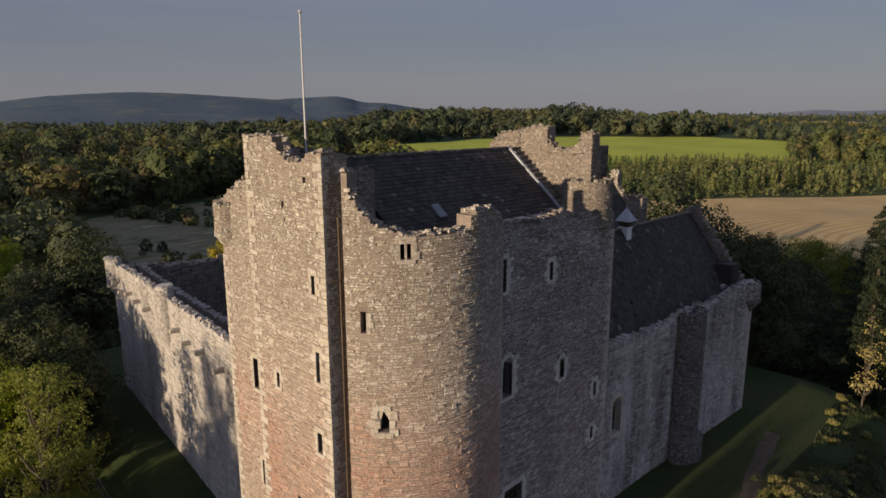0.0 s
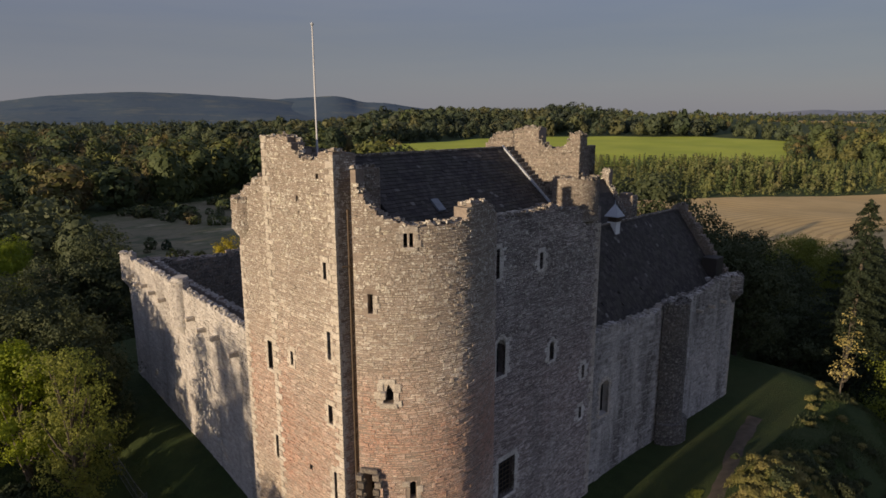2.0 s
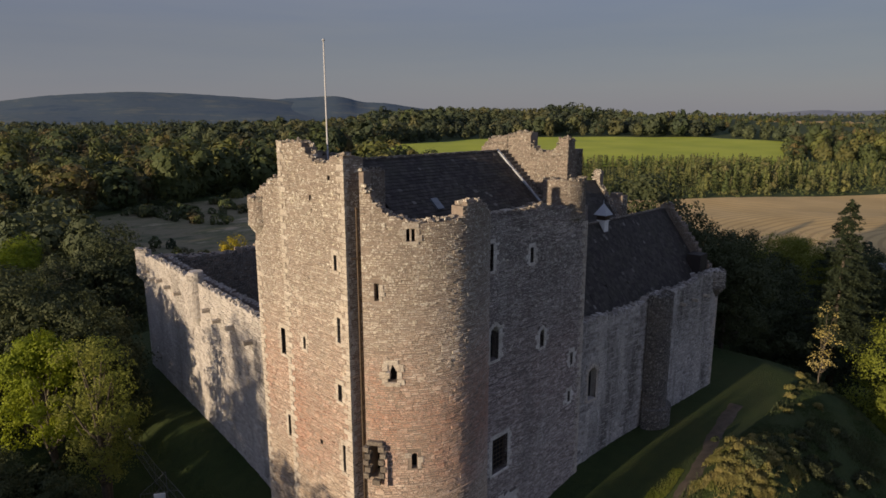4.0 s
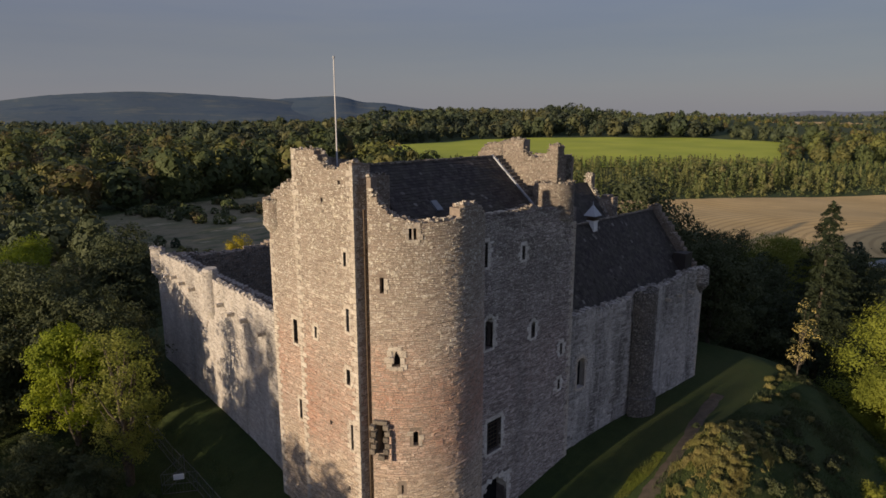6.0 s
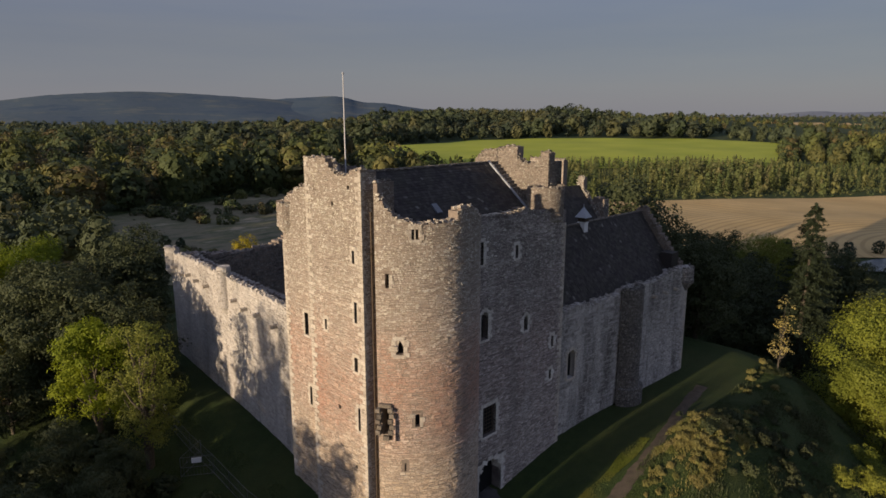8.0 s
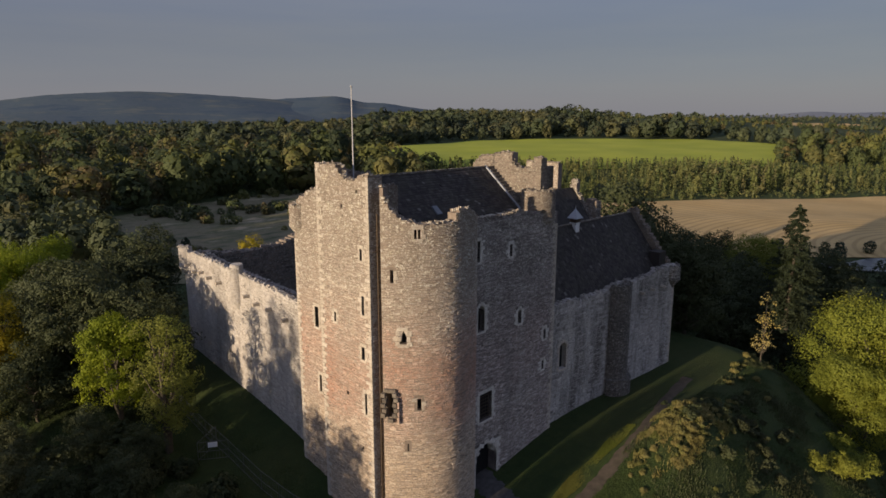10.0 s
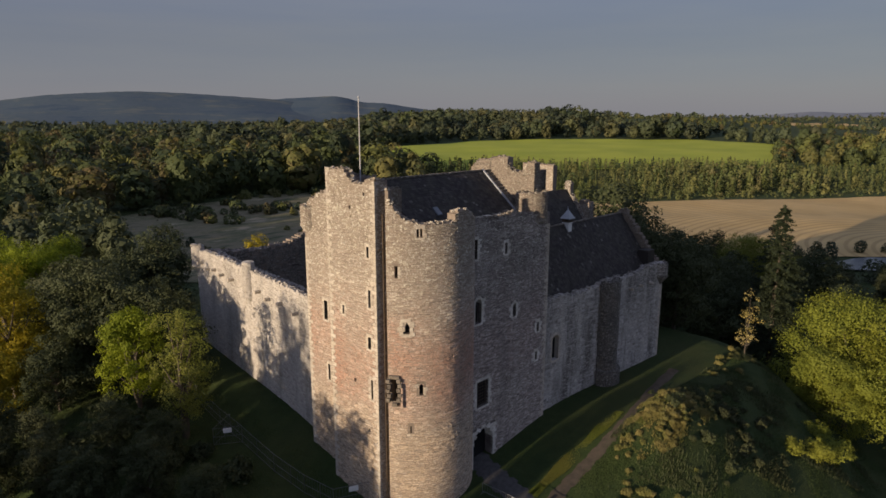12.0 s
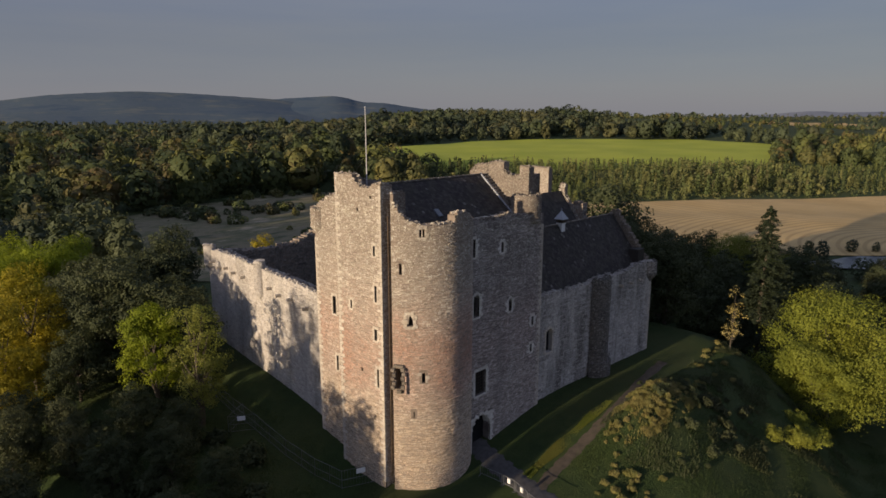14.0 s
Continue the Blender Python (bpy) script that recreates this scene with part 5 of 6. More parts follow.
def fir_points(rng, height, width, base):
    """Drooping whorls of fronds up a spire."""
    pts, nrm, tips = [], [], []
    z = base
    while z < height - 0.3:
        h = (z - base) / (height - base)
        reach = width / 2 * (1 - h) ** 0.82 + 0.25
        for k in range(int(6 + 8 * (1 - h))):
            a = rng.uniform(0, 2 * math.pi)
            n = int(26 + 110 * reach / width * 2)
            far = reach * rng.uniform(0.62, 1.12)
            s = rng.uniform(0.12, 1.0, n) ** 0.8
            d = np.array([math.cos(a), math.sin(a), 0])
            side = np.array([-d[1], d[0], 0])
            zz = z + rng.normal(0, 0.18)
            p = d * (s * far)[:, None] + side * (rng.normal(0, 0.13, n) * far * (1.15 - s))[:, None]
            p[:, 2] = zz - s * far * 0.30 + 0.12 * far * s ** 3 + rng.normal(0, 0.10, n)
            pts.append(p)
            nrm.append(np.repeat((d * 0.55 + np.array([0, 0, 0.8]))[None], n, 0))
        tips.append(np.array([0, 0, z]))
        z += 0.75 - 0.35 * h
    pts.append(np.stack([rng.normal(0, 0.12, 60), rng.normal(0, 0.12, 60), rng.uniform(height - 1.6, height, 60)], 1))
    nrm.append(np.repeat(np.array([[0.3, -0.3, 0.8]]), 60, 0))
    return np.concatenate(pts), np.concatenate(nrm), tips[:2]


def crown_points(rng, height, width, base, lobes, clumps, leaves, spread_r=0.5, shape="round"):
    """Leaf places: lobes of the crown, clumps on the lobes, leaves in the clumps. Gives points, outward ways and lobe centres."""
    pts, nrm, centres = [], [], []
    for k in range(lobes):
        a = rng.uniform(0, 2 * math.pi)
        h = rng.uniform(0.0, 1.0)
        if shape == "cone":
            reach = (1 - h) ** 0.8 * width / 2
            r = max(0.5, width * 0.15 * (1.15 - h))
            c = np.array([math.cos(a) * reach * 0.8, math.sin(a) * reach * 0.8, base + (height - base) * h])
        else:
            reach = width / 2 * math.sqrt(max(0.05, 1 - (2 * h - 0.85) ** 2 / 1.4)) * 0.68
            r = width * rng.uniform(0.15, 0.24)
            c = np.array([math.cos(a) * reach * rng.uniform(0.5, 1), math.sin(a) * reach * rng.uniform(0.5, 1), base + r * 0.6 + (height - base - r * 1.5) * h])
        centres.append(c)
        squash = rng.uniform(0.75, 1.3, 3) * np.array([1, 1, 0.72])
        for q in range(clumps):
            d = rng.normal(0, 1, 3)
            d[2] = d[2] * 0.8 + 0.3
            d /= np.linalg.norm(d)
            cc = c + d * r * rng.uniform(0.65, 1.08) * np.array([1, 1, 0.85])
            way = rng.normal(0, 1, (leaves, 3)) + d * 0.55
            way /= np.linalg.norm(way, axis=1)[:, None]
            rs = max(spread_r * 1.15, r * 0.40) * rng.uniform(0.65, 1.25)
            wave = 1 + 0.22 * np.sin(way @ rng.normal(0, 4.0, 3) + q) + 0.12 * np.sin(way @ rng.normal(0, 9.0, 3))
            out = rng.uniform(0.55, 1.05, leaves) ** 0.6 * np.where(rng.uniform(0, 1, leaves) < 0.16, rng.uniform(1.1, 1.6, leaves), 1.0)
            p = cc + way * (rs * wave * out)[:, None] * squash
            pts.append(p)
            nrm.append(way * 0.8 + d * 0.5 + np.array([0, 0, 0.2]))
    return np.concatenate(pts), np.concatenate(nrm), centres


def tree(name, height, width, base, material, label, category="tree", lobes=16, clumps=12, leaves=22, leaf=0.22, spread_r=0.5, seed=1, shape="round", group="", stems=1, girth=0.018):
    """A tree that stands at the origin: tapered trunk with limbs, and a crown of leaf clumps."""
    rng = np.random.default_rng(seed)
    t = thing(name, (0, 0, 0), label, category, group)
    pts, nrm, cs = fir_points(rng, height, width, base) if shape == "cone" else crown_points(rng, height, width, base, lobes, clumps, leaves, spread_r, shape)
    cme = quad_mesh("crown", leaf_quads(pts, nrm, leaf, rng, 0.42, 0.26 if shape == "cone" else 0.62), material)
    crown = new("crown", cme)
    crown.parent = t
    bm = bmesh.new()
    r0 = max(0.05, height * girth)
    top = height * (0.95 if shape == "cone" else 0.62)
    for s in range(stems):
        off = Vector((rng.normal(0, 0.25 * (stems > 1)), rng.normal(0, 0.25 * (stems > 1)), 0))
        lean = Vector((rng.normal(0, 0.05 + 0.06 * (stems > 1)), rng.normal(0, 0.05 + 0.06 * (stems > 1)), 0))
        prev = off + Vector((0, 0, -1.5))
        for i in range(1, 6):
            p = off + lean * top * i / 5 + Vector((rng.normal(0, 0.08), rng.normal(0, 0.08), top * i / 5))
            add_tube(bm, prev, p, r0 * (1.35 - 0.22 * i), r0 * (1.35 - 0.22 * (i + 1)) + 0.02, 8)
            prev = p
    for c in cs:
        z = max(base * 0.7, c[2] * 0.62)
        a = Vector((0, 0, min(z, top * 0.95)))
        m1 = a.lerp(Vector(c), 0.5) + Vector((0, 0, -0.03 * height))
        add_tube(bm, a, m1, r0 * 0.42, r0 * 0.28, 6)
        add_tube(bm, m1, Vector(c), r0 * 0.28, r0 * 0.1, 6)
    part("trunk", bm, M_BARK, t)
    return t


def plant(proto, spots):
    """Copies of a tree at (x, y, scale, turn); the first spot takes the tree itself."""
    for i, (x, y, s, turn) in enumerate(spots):
        m = pose(x, y, gz(x, y) - 0.15, 0, 0, turn)
        ob = proto if i == 0 else copy_thing(proto, m)
        ob.matrix_basis = m @ Matrix.Diagonal((s, s, s, 1))


# trees by the castle
pale = tree("birch_tree", 16.0, 6.8, 2.4, M_LEAF_PALE, "slender pale green tree with several thin stems", lobes=30, clumps=9, leaves=40, leaf=0.10, spread_r=0.42, seed=11, stems=3)
plant(pale, [(-26.4, 25.7, 1.0, 0)])
# unseen stretched copies, added to shade the east wall
for x, y, h in ((-80, 29.8, 1.5), (-80, 42.3, 1.6)):
    tall = copy_thing(pale, pose(x, y, gz(x, y), 0, 0, 20))
    tall.matrix_basis = pose(x, y, gz(x, y) - 0.2, 0, 0, y) @ Matrix.Diagonal((1.0, 1.0, h, 1))
lime = tree("maple_tree", 13.0, 7.6, 2.6, M_LEAF_GREEN, "leafy fresh green tree beside the fence", lobes=26, clumps=13, leaves=70, leaf=0.115, spread_r=0.42, seed=12, stems=2)
plant(lime, [(-27.8, 33.6, 1.0, 0)])
elm = tree("elm_tree", 17.0, 14.0, 0.6, M_LEAF_GREEN, "broad bright green tree beyond the castle", lobes=34, clumps=16, leaves=64, leaf=0.16, spread_r=0.6, seed=29, group="broadleaf trees by the castle")
plant(elm, [(-17, 118, 1.0, 40), (-27, 112, 1.02, 90), (-10, 128, 0.95, 150), (-23, 128, 1.05, 210), (-33, 96, 0.9, 300)])
hazel = tree("hazel_bush", 2.6, 5.0, -0.2, M_LEAF_OLIVE, "low sunlit yellow-green bush below the bank", "bush", lobes=16, clumps=12, leaves=22, leaf=0.10, spread_r=0.24, seed=41, group="bushes on the bank")
plant(hazel, [(20.6, -20.8, 0.8, 30), (23.8, -21.8, 0.95, 130), (18.0, -19.4, 0.55, 200), (26.0, -19.6, 0.7, 260)])
oak = tree("oak_tree", 17.5, 20.0, -0.5, M_LEAF_OLIVE, "broad sunlit yellow-green tree on the river bank", lobes=34, clumps=10, leaves=190, leaf=0.125, spread_r=0.80, seed=13, group="broadleaf trees by the castle")
plant(oak, [(43.5, -19.3, 1.08, 0), (37.2, -18.6, 0.6, 75), (94.5, 9.7, 1.0, 140), (72, -38, 0.9, 90)])
yellow = tree("ash_tree", 17.0, 11.0, 1.0, M_LEAF_YELLOW, "tall tree with yellowing autumn leaves", lobes=30, clumps=16, leaves=64, leaf=0.13, spread_r=0.5, seed=14, group="broadleaf trees by the castle")
plant(yellow, [(16, 84, 1.02, 70), (-35, 55, 1.0, 30), (-39.5, 49, 0.95, 250), (-44, 60, 1.0, 100), (-38, 63, 0.95, 300)])
dark = tree("alder_tree", 17.0, 12.0, 0.5, M_LEAF_DARK, "dense dark green tree in shade", lobes=32, clumps=14, leaves=52, leaf=0.17, spread_r=0.55, seed=15, group="dark trees round the knoll")
plant(dark, [(34, 7, 0.95, 0), (-27.5, 49, 0.95, 130), (38.5, 3, 0.95, 50), (43, 9, 1.05, 100), (50, 0.5, 0.95, 150), (46, 16, 1.72, 200), (70.5, 18.7, 1.22, 250), (70, 6, 0.95, 300), (80, 10, 0.9, 20), (55, 24, 1.25, 70), (60, -16, 0.95, 120),
             (72, -14, 0.85, 170), (88, -4, 1.0, 220), (84, 20, 1.0, 10), (100, 22, 0.95, 310), (80, -24, 0.85, 130), (92, -20, 0.9, 30),
             (-11, 70, 1.15, 40), (-17.5, 69, 0.92, 90), (-25, 66, 0.9, 140), (-30, 58, 0.72, 190), (-24, 76, 1.0, 240), (2.4, 103.4, 0.92, 10), (-5, 97, 0.9, 60), (-27.5, 44, 0.98, 120), (-24, 40, 0.84, 20), (-33, 44, 0.6, 10),
             (-38, 30, 0.42, 60), (-33, 18, 0.42, 110), (-37, 22, 0.45, 160), (-41, 14, 0.5, 210), (-36, 10, 0.4, 260), (-31, 12, 0.34, 310), (-45, 20, 0.5, 35), (-42, 36, 0.55, 35), (-33, 27, 0.45, 75), (-44, 27, 0.5, 95), (-40, 40, 0.5, 185), (-37, 35, 0.42, 265), (-47, 30, 0.55, 20), (-30, 22, 0.36, 140),
             # those at x = -60 to -72 stand unseen, added for their shadows
             (-60, 10.0, 1.35, 300), (-62, 16.9, 1.08, 5), (-61, 22.0, 1.38, 50), (-72, 10.9, 1.4, 100), (-22.8, 36.5, 0.75, 15), (108, -14, 0.62, 80), (110, -4, 0.6, 30), (118, 8, 0.62, 130), (124, -12, 0.6, 230)])
# unseen stretched copies, added to shade the lawn and the east wall
for x, y, wide, tall in ((-70, -0.2, 0.26, 1.5), (-71, -1.1, 0.26, 1.5), (-70, -1.9, 0.26, 1.5), (-46, 31.3, 0.26, 1.1), (-80, 20.5, 1.1, 1.95)):
    slim_caster = copy_thing(dark, pose(x, y, gz(x, y), 0, 0, 30))
    slim_caster.matrix_basis = pose(x, y, gz(x, y) - 0.2, 0, 0, 30 + y * 40) @ Matrix.Diagonal((wide, wide, tall, 1))
fir = tree("fir_tree", 28.5, 19.0, 1.0, M_LEAF_FIR, "tall dark pointed fir tree", leaf=0.25, seed=16, shape="cone")
plant(fir, [(54.8, -5.9, 1.0, 0)])
gold = tree("young_maple", 10.0, 3.4, 1.2, M_LEAF_GOLD, "slender young tree with sparse pale golden leaves", lobes=26, clumps=4, leaves=6, leaf=0.13, spread_r=0.34, seed=17, girth=0.006)
plant(gold, [(31.2, -9.6, 0.9, 0)])
# bracken and shrubs on the bank
shrub = tree("bracken_bush", 1.5, 2.4, 0.0, M_LEAF_BRACKEN, "dry tan bracken clump on the bank", "bush", lobes=9, clumps=8, leaves=14, leaf=0.13, spread_r=0.2, seed=21, group="bushes on the bank")
rs = random.Random(5)
spots = [(rs.gauss(6.8, 3.9), rs.gauss(-10.6, 1.5), rs.uniform(0.20, 0.46), rs.uniform(0, 360)) for _ in range(190)] + [(rs.gauss(-5.5, 1.6), rs.gauss(-14.2, 1.1), rs.uniform(0.25, 0.5), rs.uniform(0, 360)) for _ in range(22)] + [(rs.uniform(20, 34), rs.gauss(-9, 1.5), rs.uniform(0.25, 0.5), rs.uniform(0, 360)) for _ in range(20)]
spots = [q for q in spots if q[1] < float(np.interp(q[0], [-8, 4, 13, 20, 34], [-10.0, -9.0, -7.6, -6.6, -6.0]))]
plant(shrub, spots)
green_shrub = tree("gorse_bush", 1.4, 2.2, 0.0, M_LEAF_DARK, "low dark green shrub on the bank", "bush", lobes=9, clumps=8, leaves=14, leaf=0.12, spread_r=0.2, seed=22, group="bushes on the bank")
plant(green_shrub, [(rs.gauss(12, 6.0), rs.gauss(-14.0, 3.0), rs.uniform(0.3, 0.8), rs.uniform(0, 360)) for _ in range(44)] + [(rs.uniform(-40, -26), rs.uniform(4, 40), rs.uniform(0.8, 1.8), rs.uniform(0, 360)) for _ in range(26)])


# rough grass and weeds
def rough_grass(name, n, box, size, material, label, seed, keep=None):
    rng = np.random.default_rng(seed)
    x, y = rng.uniform(box[0], box[1], n), rng.uniform(box[2], box[3], n)
    k = (np.sin(x * 0.9 + np.sin(y * 0.7) * 2) + np.sin(y * 1.3 - x * 0.4) + rng.normal(0, 0.8, n)) > 0.0
    if keep is not None:
        k &= keep(x, y)
    x, y = x[k], y[k]
    p = np.stack([x, y, ground_z(x, y) + size * 0.5], 1)
    a, tall = rng.uniform(0, 2 * np.pi, len(p)), size * rng.uniform(1.2, 2.9, len(p))
    side = np.stack([np.cos(a), np.sin(a), np.zeros(len(p))], 1) * (size * 0.30)
    lean = np.stack([rng.normal(0, 0.35, len(p)) * tall, rng.normal(0, 0.35, len(p)) * tall, tall], 1)
    foot = p - np.array([0, 0, size * 0.6])
    v = np.stack([foot - side, foot + side, foot + lean * 0.6 + side * 0.8, foot + lean - side * 0.2], 1).reshape(-1, 3)
    ob = new(name, quad_mesh(name, v, material))
    return tagged(ob, label, "grass", kind="stuff")


M_GRASS = leaf_material("grass_blades", [(0.0475, 0.0808, 0.0213), (0.0712, 0.0997, 0.0266), (0.0399, 0.0665, 0.0186), (0.1045, 0.1092, 0.0466)], 0.35, 0.25)


def off_path(x, y):
    on = (np.abs(y + 6.3 - 0.09 * (x - 1)) < 1.4) & (x > -11)
    return ~on & ~((y > -3.0) & (x > -24) & (x < 30)) & ~((np.abs(x + 10.2) < 2.3) & (y < 2))


rough_grass("bank_grass", 220000, (-10, 40, -30, -8.0), 0.055, M_GRASS, "long rough grass on the bank", 31, off_path)
# brighter blades paint the sunlit strip between lawn shadow and path
M_SUN_STRIP = leaf_material("sun_strip_blades", [(0.15, 0.19, 0.03), (0.20, 0.22, 0.04), (0.12, 0.16, 0.026), (0.24, 0.23, 0.06)], 0.4, 0.35)
rough_grass("verge_grass", 36000, (-10.5, 4.5, -7.1, -5.7), 0.06, M_SUN_STRIP, "long grass along the path, coloured bright as a sunlit strip", 36, lambda x, y: np.abs(y + 6.35) < 0.55 + 0.15 * np.sin(x * 0.9))
rough_grass("bank_weeds", 60000, (-6, 32, -26, -8.0), 0.13, M_LEAF_DARK, "dark nettles and weeds on the bank", 35, lambda x, y: off_path(x, y) & (np.sin(x * 0.6 + 1.0) + np.sin(y * 0.8 + x * 0.3) > 0.2))
rough_grass("bracken_cover", 110000, (-4, 17, -14.5, -7.6), 0.10, M_LEAF_BRACKEN, "dry bracken over the bank", 33, lambda x, y: (((x - 6.5) / 8.5) ** 2 + ((y + 10.8) / 3.0) ** 2 < 1) & (np.sin(x * 1.7 + y) + np.sin(y * 2.1 - x * 0.8) > -0.5))
rough_grass("knoll_grass", 50000, (-34, -20.5, -6, 46), 0.07, M_GRASS, "rough grass below the curtain wall", 32)


# ---- far woods ----
def wood(name, spots, templates, heights, material, label, seed, category="woodland"):
    """Many far trees in one mesh, each of its own size, turn and tone. spots: array of x, y."""
    rng = np.random.default_rng(seed)
    out, tones = [], []
    zs = ground_z(spots[:, 0], spots[:, 1])
    pick = rng.integers(0, len(templates), len(spots))
    for k, tpl in enumerate(templates):
        who = np.where(pick == k)[0]
        if not len(who):
            continue
        sx, sy = spots[who, 0], spots[who, 1]
        stand = np.sin(sx * 0.021 + 1.3 * np.sin(sy * 0.013)) + np.sin(sy * 0.034 - sx * 0.017 + seed)    # older and younger stands
        s = (heights[0] + (heights[1] - heights[0]) * rng.beta(1.6, 1.5, len(who))) * (0.92 + 0.16 * stand)
        a = rng.uniform(0, 2 * np.pi, len(who))
        wide = s * rng.uniform(0.8, 1.25, len(who))
        x, y, z = tpl[:, 0], tpl[:, 1], tpl[:, 2]
        v = np.empty((len(who), len(tpl), 3))
        v[:, :, 0] = (x * np.cos(a)[:, None] - y * np.sin(a)[:, None]) * wide[:, None] + spots[who, 0][:, None]
        v[:, :, 1] = (x * np.sin(a)[:, None] + y * np.cos(a)[:, None]) * wide[:, None] + spots[who, 1][:, None]
        v[:, :, 2] = z * s[:, None] + zs[who][:, None]
        out.append(v.reshape(-1, 3))
        tones.append(np.repeat((rng.uniform(0, 0.5, len(who)) + 0.25 * (stand + 1)) % 1.0, len(tpl) // 4))
    ob = new(name, quad_mesh(name, np.concatenate(out), material, np.concatenate(tones)))
    return tagged(ob, label, category, kind="stuff")


def unit_crowns(n, count, leaf, seed, width=0.8, lobes=11, foot=0.08, dense=200, clump=0.09):
    """Crowns of trees one metre high, heaped up of leafy lobes; leaves face outward from their lobe."""
    res = []
    for k in range(n):
        rng = np.random.default_rng(seed + k)
        tall = rng.uniform(0.0, 1.0)                    # round to upright
        wd = width * (1.15 - 0.45 * tall)
        cen, rad = [], []
        swell = 0.95 / math.sqrt(lobes)
        for i in range(lobes):
            h = (i + rng.uniform(0, 1)) / lobes
            a = i * 2.4 + rng.uniform(-0.5, 0.5)
            r = wd * rng.uniform(0.75, 1.05) * swell * (1.1 - 0.35 * h)
            ring = max(0.0, wd / 2 * math.sqrt(max(0.0, 1 - (1.35 * h - 0.42) ** 2)) - r * 0.85)
            cen.append((ring * math.cos(a), ring * math.sin(a), foot + r * 0.7 + (1 - foot - r * 1.65) * h))
            rad.append(r)
        cen, rad = np.array(cen), np.array(rad)
        share = rng.choice(lobes, count, p=rad ** 2 / (rad ** 2).sum())
        d = rng.normal(0, 1, (count, 3))
        d /= np.linalg.norm(d, axis=1)[:, None]
        rough = 1 + 0.13 * sum(np.sin(d @ rng.normal(0, 6.0, 3) + i) for i in range(3)) / 2
        p = cen[share] + d * (rad[share] * rough * rng.uniform(0.86, 1.14, count) * np.where(rng.uniform(0, 1, count) < 0.14, rng.uniform(1.05, 1.3, count), 1.0))[:, None]
        near = np.linalg.norm(p[:, None] - cen[None], axis=2) / rad[None]
        near[np.arange(count), share] = 9
        keep = (near.min(1) > 0.8) & (p[:, 2] > 0.0)
        q = d + np.array([0, 0, 0.1])
        full = np.where(keep)[0][:dense]
        inner = cen[share[full]] + d[full] * (rad[share[full]] * 0.90)[:, None]
        res.append(np.concatenate([leaf_quads(p[keep], q[keep], leaf, rng, 0.22), leaf_quads(inner, q[full], clump, rng, 0.16)]))
    return res


def unit_spires(n, count, leaf, seed):
    """Slender pointed young trees one metre high, of drooping leafy tiers."""
    res = []
    for k in range(n):
        rng = np.random.default_rng(seed + k)
        wide = rng.uniform(0.15, 0.30)
        h = rng.uniform(0.0, 1.0, count) ** 1.25
        a = rng.uniform(0, 2 * np.pi, count)
        reach = wide * (1.02 - h) ** 0.75 * (0.75 + 0.25 * np.sin(h * rng.uniform(28, 40) + a)) * rng.uniform(0.7, 1.1, count)
        p = np.stack([np.cos(a) * reach, np.sin(a) * reach, h * 0.97], 1)
        q = np.stack([np.cos(a), np.sin(a), np.full(count, 0.45)], 1)
        res.append(leaf_quads(p, q, leaf, rng, 0.40, 0.55))
    return res


def scatter(n, v0, v1, w0, w1, seed, inside=None, gap=0.0):
    """Places ahead and across, kept apart by a gap."""
    rng = np.random.default_rng(seed)
    v, w = rng.uniform(v0, v1, n), rng.uniform(w0, w1, n)
    ok = np.abs(w) < 0.80 * (v + 75) + 25
    if inside is not None:
        ok &= inside(v, w)
    v, w = v[ok], w[ok]
    if gap:
        cell, keep = {}, []
        for i, (a, b) in enumerate(zip(v, w)):
            g = (int(a // gap), int(b // gap))
            if all((a - v[j]) ** 2 + (b - w[j]) ** 2 > gap * gap for da in (-1, 0, 1) for db in (-1, 0, 1) for j in cell.get((g[0] + da, g[1] + db), ())):
                cell.setdefault(g, []).append(i)
                keep.append(i)
        v, w = v[keep], w[keep]
    return np.stack([0.72 * v + 0.69 * w, 0.69 * v - 0.72 * w], 1)


def patches(v, w, scale, cut, seed):
    s = np.sin(v / scale + seed) * np.cos(w / scale * 0.8 + seed * 2.1) + 0.6 * np.sin(v / scale * 2.3 + w / scale * 1.7 + seed)
    return s > cut


def clear_of_fields(v, w):
    in_green = (w > -100) & (w < 388) & (v > np.interp(w, [-95, -40, 228, 312, 373], [550, 366, 388, 545, 655])) & (v < np.interp(w, [-95, -60, 35, 148, 322, 365, 380], [583, 648, 743, 776, 769, 698, 608]))
    in_far = (w > -435) & (w < -295) & (v > 575) & (v < 708)
    in_stubble = (w > 630) & (w < 1260) & (v > 1650) & (v < 2160)
    return ~in_green & ~in_far & ~in_stubble


def wood_edge(w):
    return np.interp(w, [-420, -190, -165, -148, -110, -60, -10], [105, 112, 140, 200, 278, 296, 262])


near_crowns = unit_crowns(12, 1200, 0.023, 100, 0.86, 5, 0.0, 260, 0.075)
mid_crowns = unit_crowns(9, 330, 0.036, 200, 0.88, 5, 0.05, 130, 0.105)
far_crowns = unit_crowns(5, 40, 0.09, 300, 0.95, 4, 0.05, 26, 0.22)
young_crowns = unit_spires(9, 110, 0.050, 400) + unit_crowns(3, 120, 0.046, 420, 0.48, 5, 0.0, 50, 0.09)
scrub_crowns = unit_crowns(6, 260, 0.05, 500, 1.25, 8, 0.0, 120, 0.15)

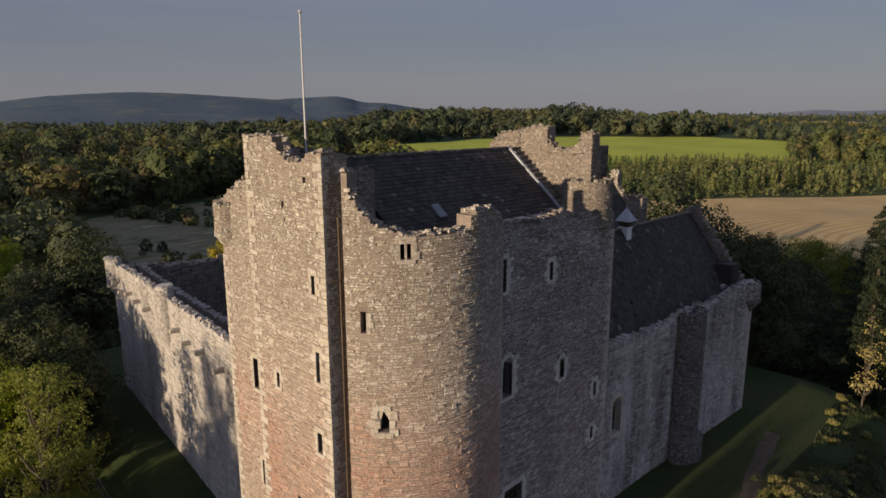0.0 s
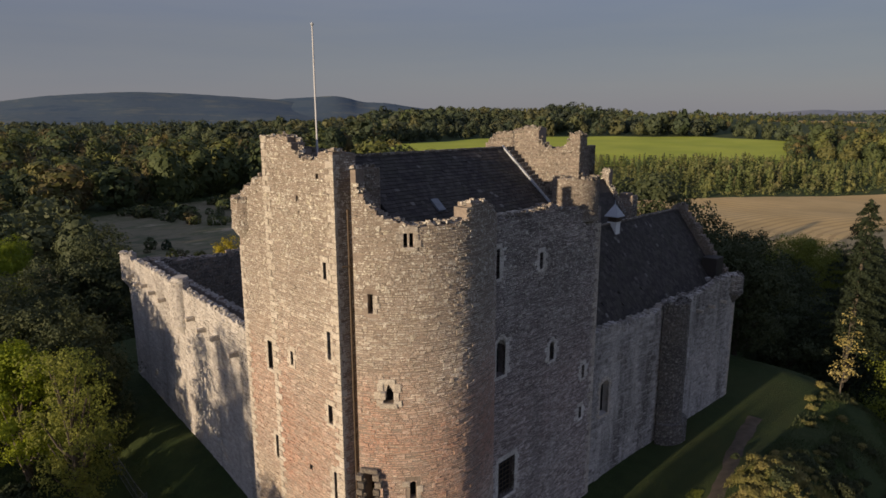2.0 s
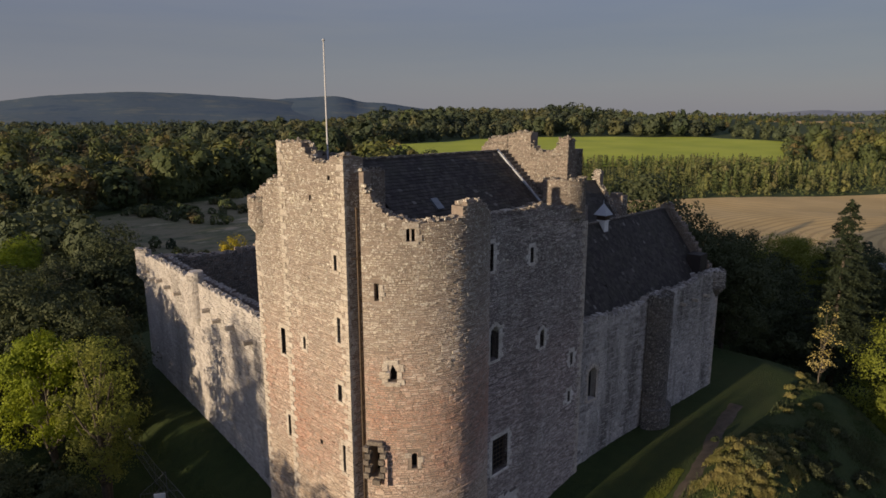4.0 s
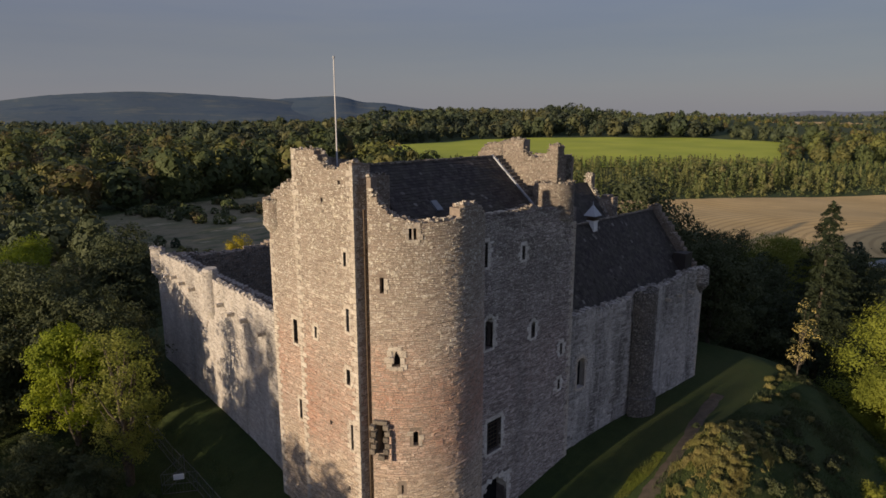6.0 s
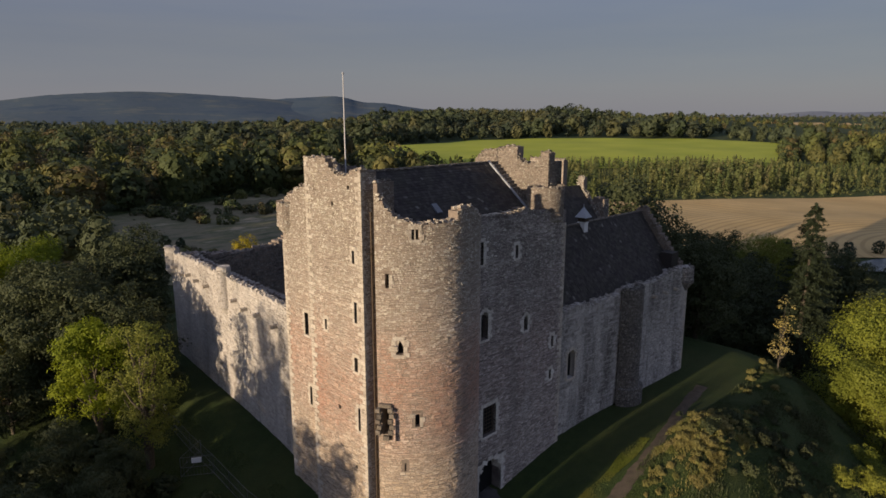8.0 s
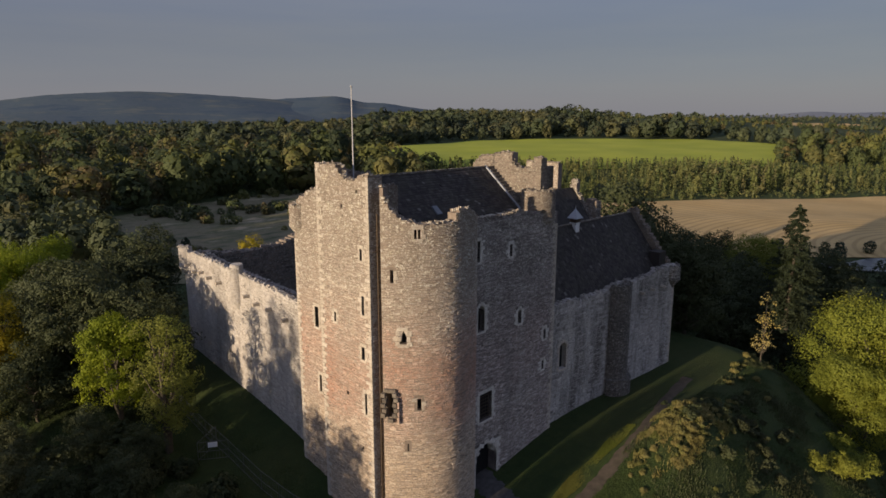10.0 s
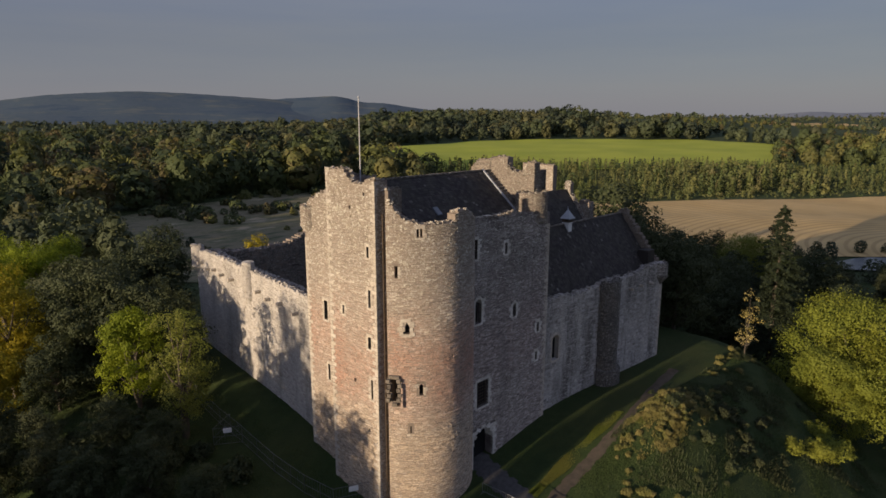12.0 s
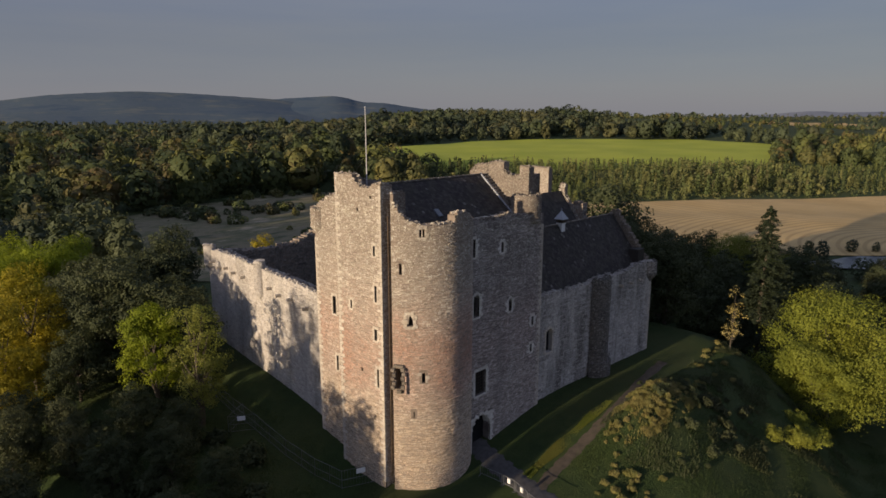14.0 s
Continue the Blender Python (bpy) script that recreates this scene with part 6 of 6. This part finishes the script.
wood("mixed_woodland", scatter(2600, 105, 440, -440, -15, 1, lambda v, w: (v > wood_edge(w)) & clear_of_fields(v, w), 11.5), near_crowns, (9, 29), M_LEAF_AUTUMN, "broad mixed woodland turning to autumn colours", 1)
wood("mixed_woodland", scatter(3600, 440, 1150, -1000, -60, 2, clear_of_fields, 14.0), mid_crowns, (8, 25), M_LEAF_AUTUMN, "broad mixed woodland turning to autumn colours", 2)
wood("dark_woodland", scatter(2600, 610, 1150, -420, 400, 3, lambda v, w: clear_of_fields(v, w) & ((w < 300) | (v < 900)), 13.5), mid_crowns, (13, 30), M_LEAF_WOOD, "dark woodland behind the green field", 3)
wood("young_plantation", scatter(15000, 240, 400, -60, 520, 4, lambda v, w: (v > 246 + 0.12 * w + 5 * np.sin(w * 0.21) * np.cos(w * 0.05)) & ((v > 262 + 0.12 * w) | patches(v, w, 7, -0.2, 3.0)), 3.1), young_crowns, (2.0, 11.0), M_LEAF_CONIFER, "young yellowish tree plantation on the bank", 4)
wood("plantation_scrub", scatter(5200, 236, 330, -60, 480, 15, lambda v, w: v > 243 + 0.12 * w + 4 * np.sin(w * 0.33), 2.6), unit_crowns(4, 60, 0.09, 440, 1.3, 4, 0.0, 24, 0.18), (0.8, 2.8), M_LEAF_CONIFER, "low scrub among the young trees", 15, "scrub")
wood("mixed_woodland", scatter(420, 400, 640, 230, 560, 12, lambda v, w: clear_of_fields(v, w) & (w > 0.55 * (v + 65) - 4), 9.0), near_crowns[:5], (13, 27), M_LEAF_AUTUMN, "tall trees at the green field's corner", 12)
wood("hedgerow_scrub", scatter(2600, 395, 690, 225, 400, 14, lambda v, w: np.abs(w - 0.54 * (v + 65) + 16) < 7, 4.0), mid_crowns, (4, 11), M_LEAF_AUTUMN, "hedge along the green field", 14, "scrub")
wood("mixed_woodland", scatter(1900, 400, 1600, 395, 1250, 5, lambda v, w: clear_of_fields(v, w) & patches(v, w, 75, 0.0, 1.0), 12.0), mid_crowns, (5, 13), M_LEAF_AUTUMN, "scattered woods among far fields", 5)
wood("far_woodland", scatter(5200, 1200, 4000, -3000, 3000, 6, lambda v, w: clear_of_fields(v, w) & patches(v, w, 140, 0.05, 2.0), 18.0), far_crowns, (11, 24), M_LEAF_WOOD, "distant dark woods", 6)
wood("hedgerow_scrub", scatter(900, 120, 260, -190, 20, 7, lambda v, w: patches(v, w, 16, 0.35, 4.0) & (v < wood_edge(w) - 6)), scrub_crowns, (1.2, 4.5), M_LEAF_AUTUMN, "low scrub in the meadow", 7, "scrub")
wood("hedgerow_scrub", scatter(900, 140, 306, -260, 16, 11, lambda v, w: (np.abs(v - wood_edge(w) + 8) < 11), 4.0), scrub_crowns, (2, 5.5), M_LEAF_AUTUMN, "scrub along the wood's edge", 11, "scrub")
wood("riverside_trees", scatter(900, 96, 150, 84, 330, 8, lambda v, w: (v > 124) & (v < 118 + 0.14 * w) | (v < 102), 4.6), near_crowns[:8], (4, 9), M_LEAF_WOOD, "dark riverside trees", 8)
wood("riverside_trees", scatter(500, 105, 175, -300, -85, 9, lambda v, w: (w < -0.80 * v - 12) & (v < wood_edge(w)), 7.5), near_crowns[:5], (9, 16), M_LEAF_WOOD, "dark riverside trees", 9)

# ---- fences ----
def fence_panel(p0, p1, h, sign=False):
    """A steel mesh fence panel between two posts."""
    a, b = Vector(p0), Vector(p1)
    t = thing("fence_panel", (a + b) / 2, "galvanised steel mesh site fence panel" + (" with a white notice" if sign else ""), "fence", "site fence panels")
    up = Vector((0, 0, h))
    for p in (a, b):
        bm = bmesh.new()
        add_tube(bm, p - Vector((0, 0, 0.3)), p + up, 0.025, sides=8)
        part("post", bm, M_GALV, t)
    for k in (0.08, 0.5, 1.0):
        bm = bmesh.new()
        add_tube(bm, a + up * k, b + up * k, 0.018, sides=6)
        part("rail", bm, M_GALV, t)
    bm = bmesh.new()
    n = max(2, int((b - a).length / 0.28))
    for i in range(1, n):
        p = a.lerp(b, i / n)
        add_tube(bm, p + up * 0.08, p + up, 0.007, sides=4)
    part("mesh_wire", bm, M_GALV, t)["kind"] = "stuff"
    if sign:
        bm = bmesh.new()
        q = (b - a).normalized()
        s = Vector((q.y, -q.x, 0)) * 0.06
        c = a.lerp(b, 0.5) + up * 0.82
        v = [bm.verts.new(c + q * sx * 0.42 + Vector((0, 0, sz * 0.22)) + s * k) for k in (1.0, -1.0) for sx, sz in ((-1, -1), (1, -1), (1, 1), (-1, 1))]
        for f in ((0, 1, 2, 3), (7, 6, 5, 4), (0, 4, 5, 1), (1, 5, 6, 2), (2, 6, 7, 3), (3, 7, 4, 0)):
            bm.faces.new([v[i] for i in f])
        part("notice", bm, M_SIGN, t, "blank-looking white notice board")
    return t


line = [(-21.6, 37.3), (-22.4, 30.3), (-22.8, 25.3), (-23.0, 20.3), (-23.2, 17.1), (-23.3, 13.9), (-23.1, 11.4), (-22.9, 9.5), (-22.5, 7.7), (-22.2, 6.2)]
for i, (p, q) in enumerate(zip(line, line[1:])):
    fence_panel((*p, gz(*p)), (*q, gz(*q)), 1.9)
for p, q, s in (((-22.2, 6.2), (-19.8, 3.5), True), ((-23.0, 20.3), (-25.1, 22.2), True), ((-25.1, 22.2), (-22.7, 23.3), False), ((-19.8, 3.5), (-19.4, 1.8), False)):
    fence_panel((*p, gz(*p)), (*q, gz(*q)), 1.9, s)


def barrier(p0, p1, sign=False):
    """A low steel crowd barrier on feet."""
    a, b = Vector(p0), Vector(p1)
    t = thing("crowd_barrier", (a + b) / 2, "low steel crowd barrier beside the paved way", "barrier", "crowd barriers")
    up = Vector((0, 0, 1.05))
    q = (b - a).normalized()
    s = Vector((q.y, -q.x, 0)) * 0.3
    for p in (a + q * 0.1, b - q * 0.1):
        bm = bmesh.new()
        add_tube(bm, p, p + up, 0.028, sides=8)
        part("post", bm, M_GALV, t)
        bm = bmesh.new()
        add_tube(bm, p - s + Vector((0, 0, 0.04)), p + s + Vector((0, 0, 0.04)), 0.025, sides=6)
        part("foot", bm, M_GALV, t)
    for k in (0.25, 1.0):
        bm = bmesh.new()
        add_tube(bm, a + q * 0.1 + up * k, b - q * 0.1 + up * k, 0.028, sides=6)
        part("rail", bm, M_GALV, t)
    for i in range(1, 9):
        p = (a + q * 0.1).lerp(b - q * 0.1, i / 9)
        bm = bmesh.new()
        add_tube(bm, p + up * 0.25, p + up, 0.010, sides=5)
        part("bar", bm, M_GALV, t)
    if sign:
        bm = bmesh.new()
        c = a.lerp(b, 0.5) + up * 0.7
        n = Vector((q.y, -q.x, 0)) * 0.05
        v = [bm.verts.new(c + q * sx * 0.16 + Vector((0, 0, sz * 0.22)) + n * k) for k in (1, -1) for sx, sz in ((-1, -1), (1, -1), (1, 1), (-1, 1))]
        for f in ((0, 1, 2, 3), (7, 6, 5, 4), (0, 4, 5, 1), (1, 5, 6, 2), (2, 6, 7, 3), (3, 7, 4, 0)):
            bm.faces.new([v[i] for i in f])
        part("notice", bm, M_SIGN, t, "small white notice")
    return t


bl = [(-12.9, -2.7), (-12.8, -5.4), (-12.9, -6.9), (-13.6, -8.8), (-14.1, -10.7)]
for i, (p, q) in enumerate(zip(bl, bl[1:])):
    barrier((*p, gz(*p)), (*q, gz(*q)), i in (1, 2))
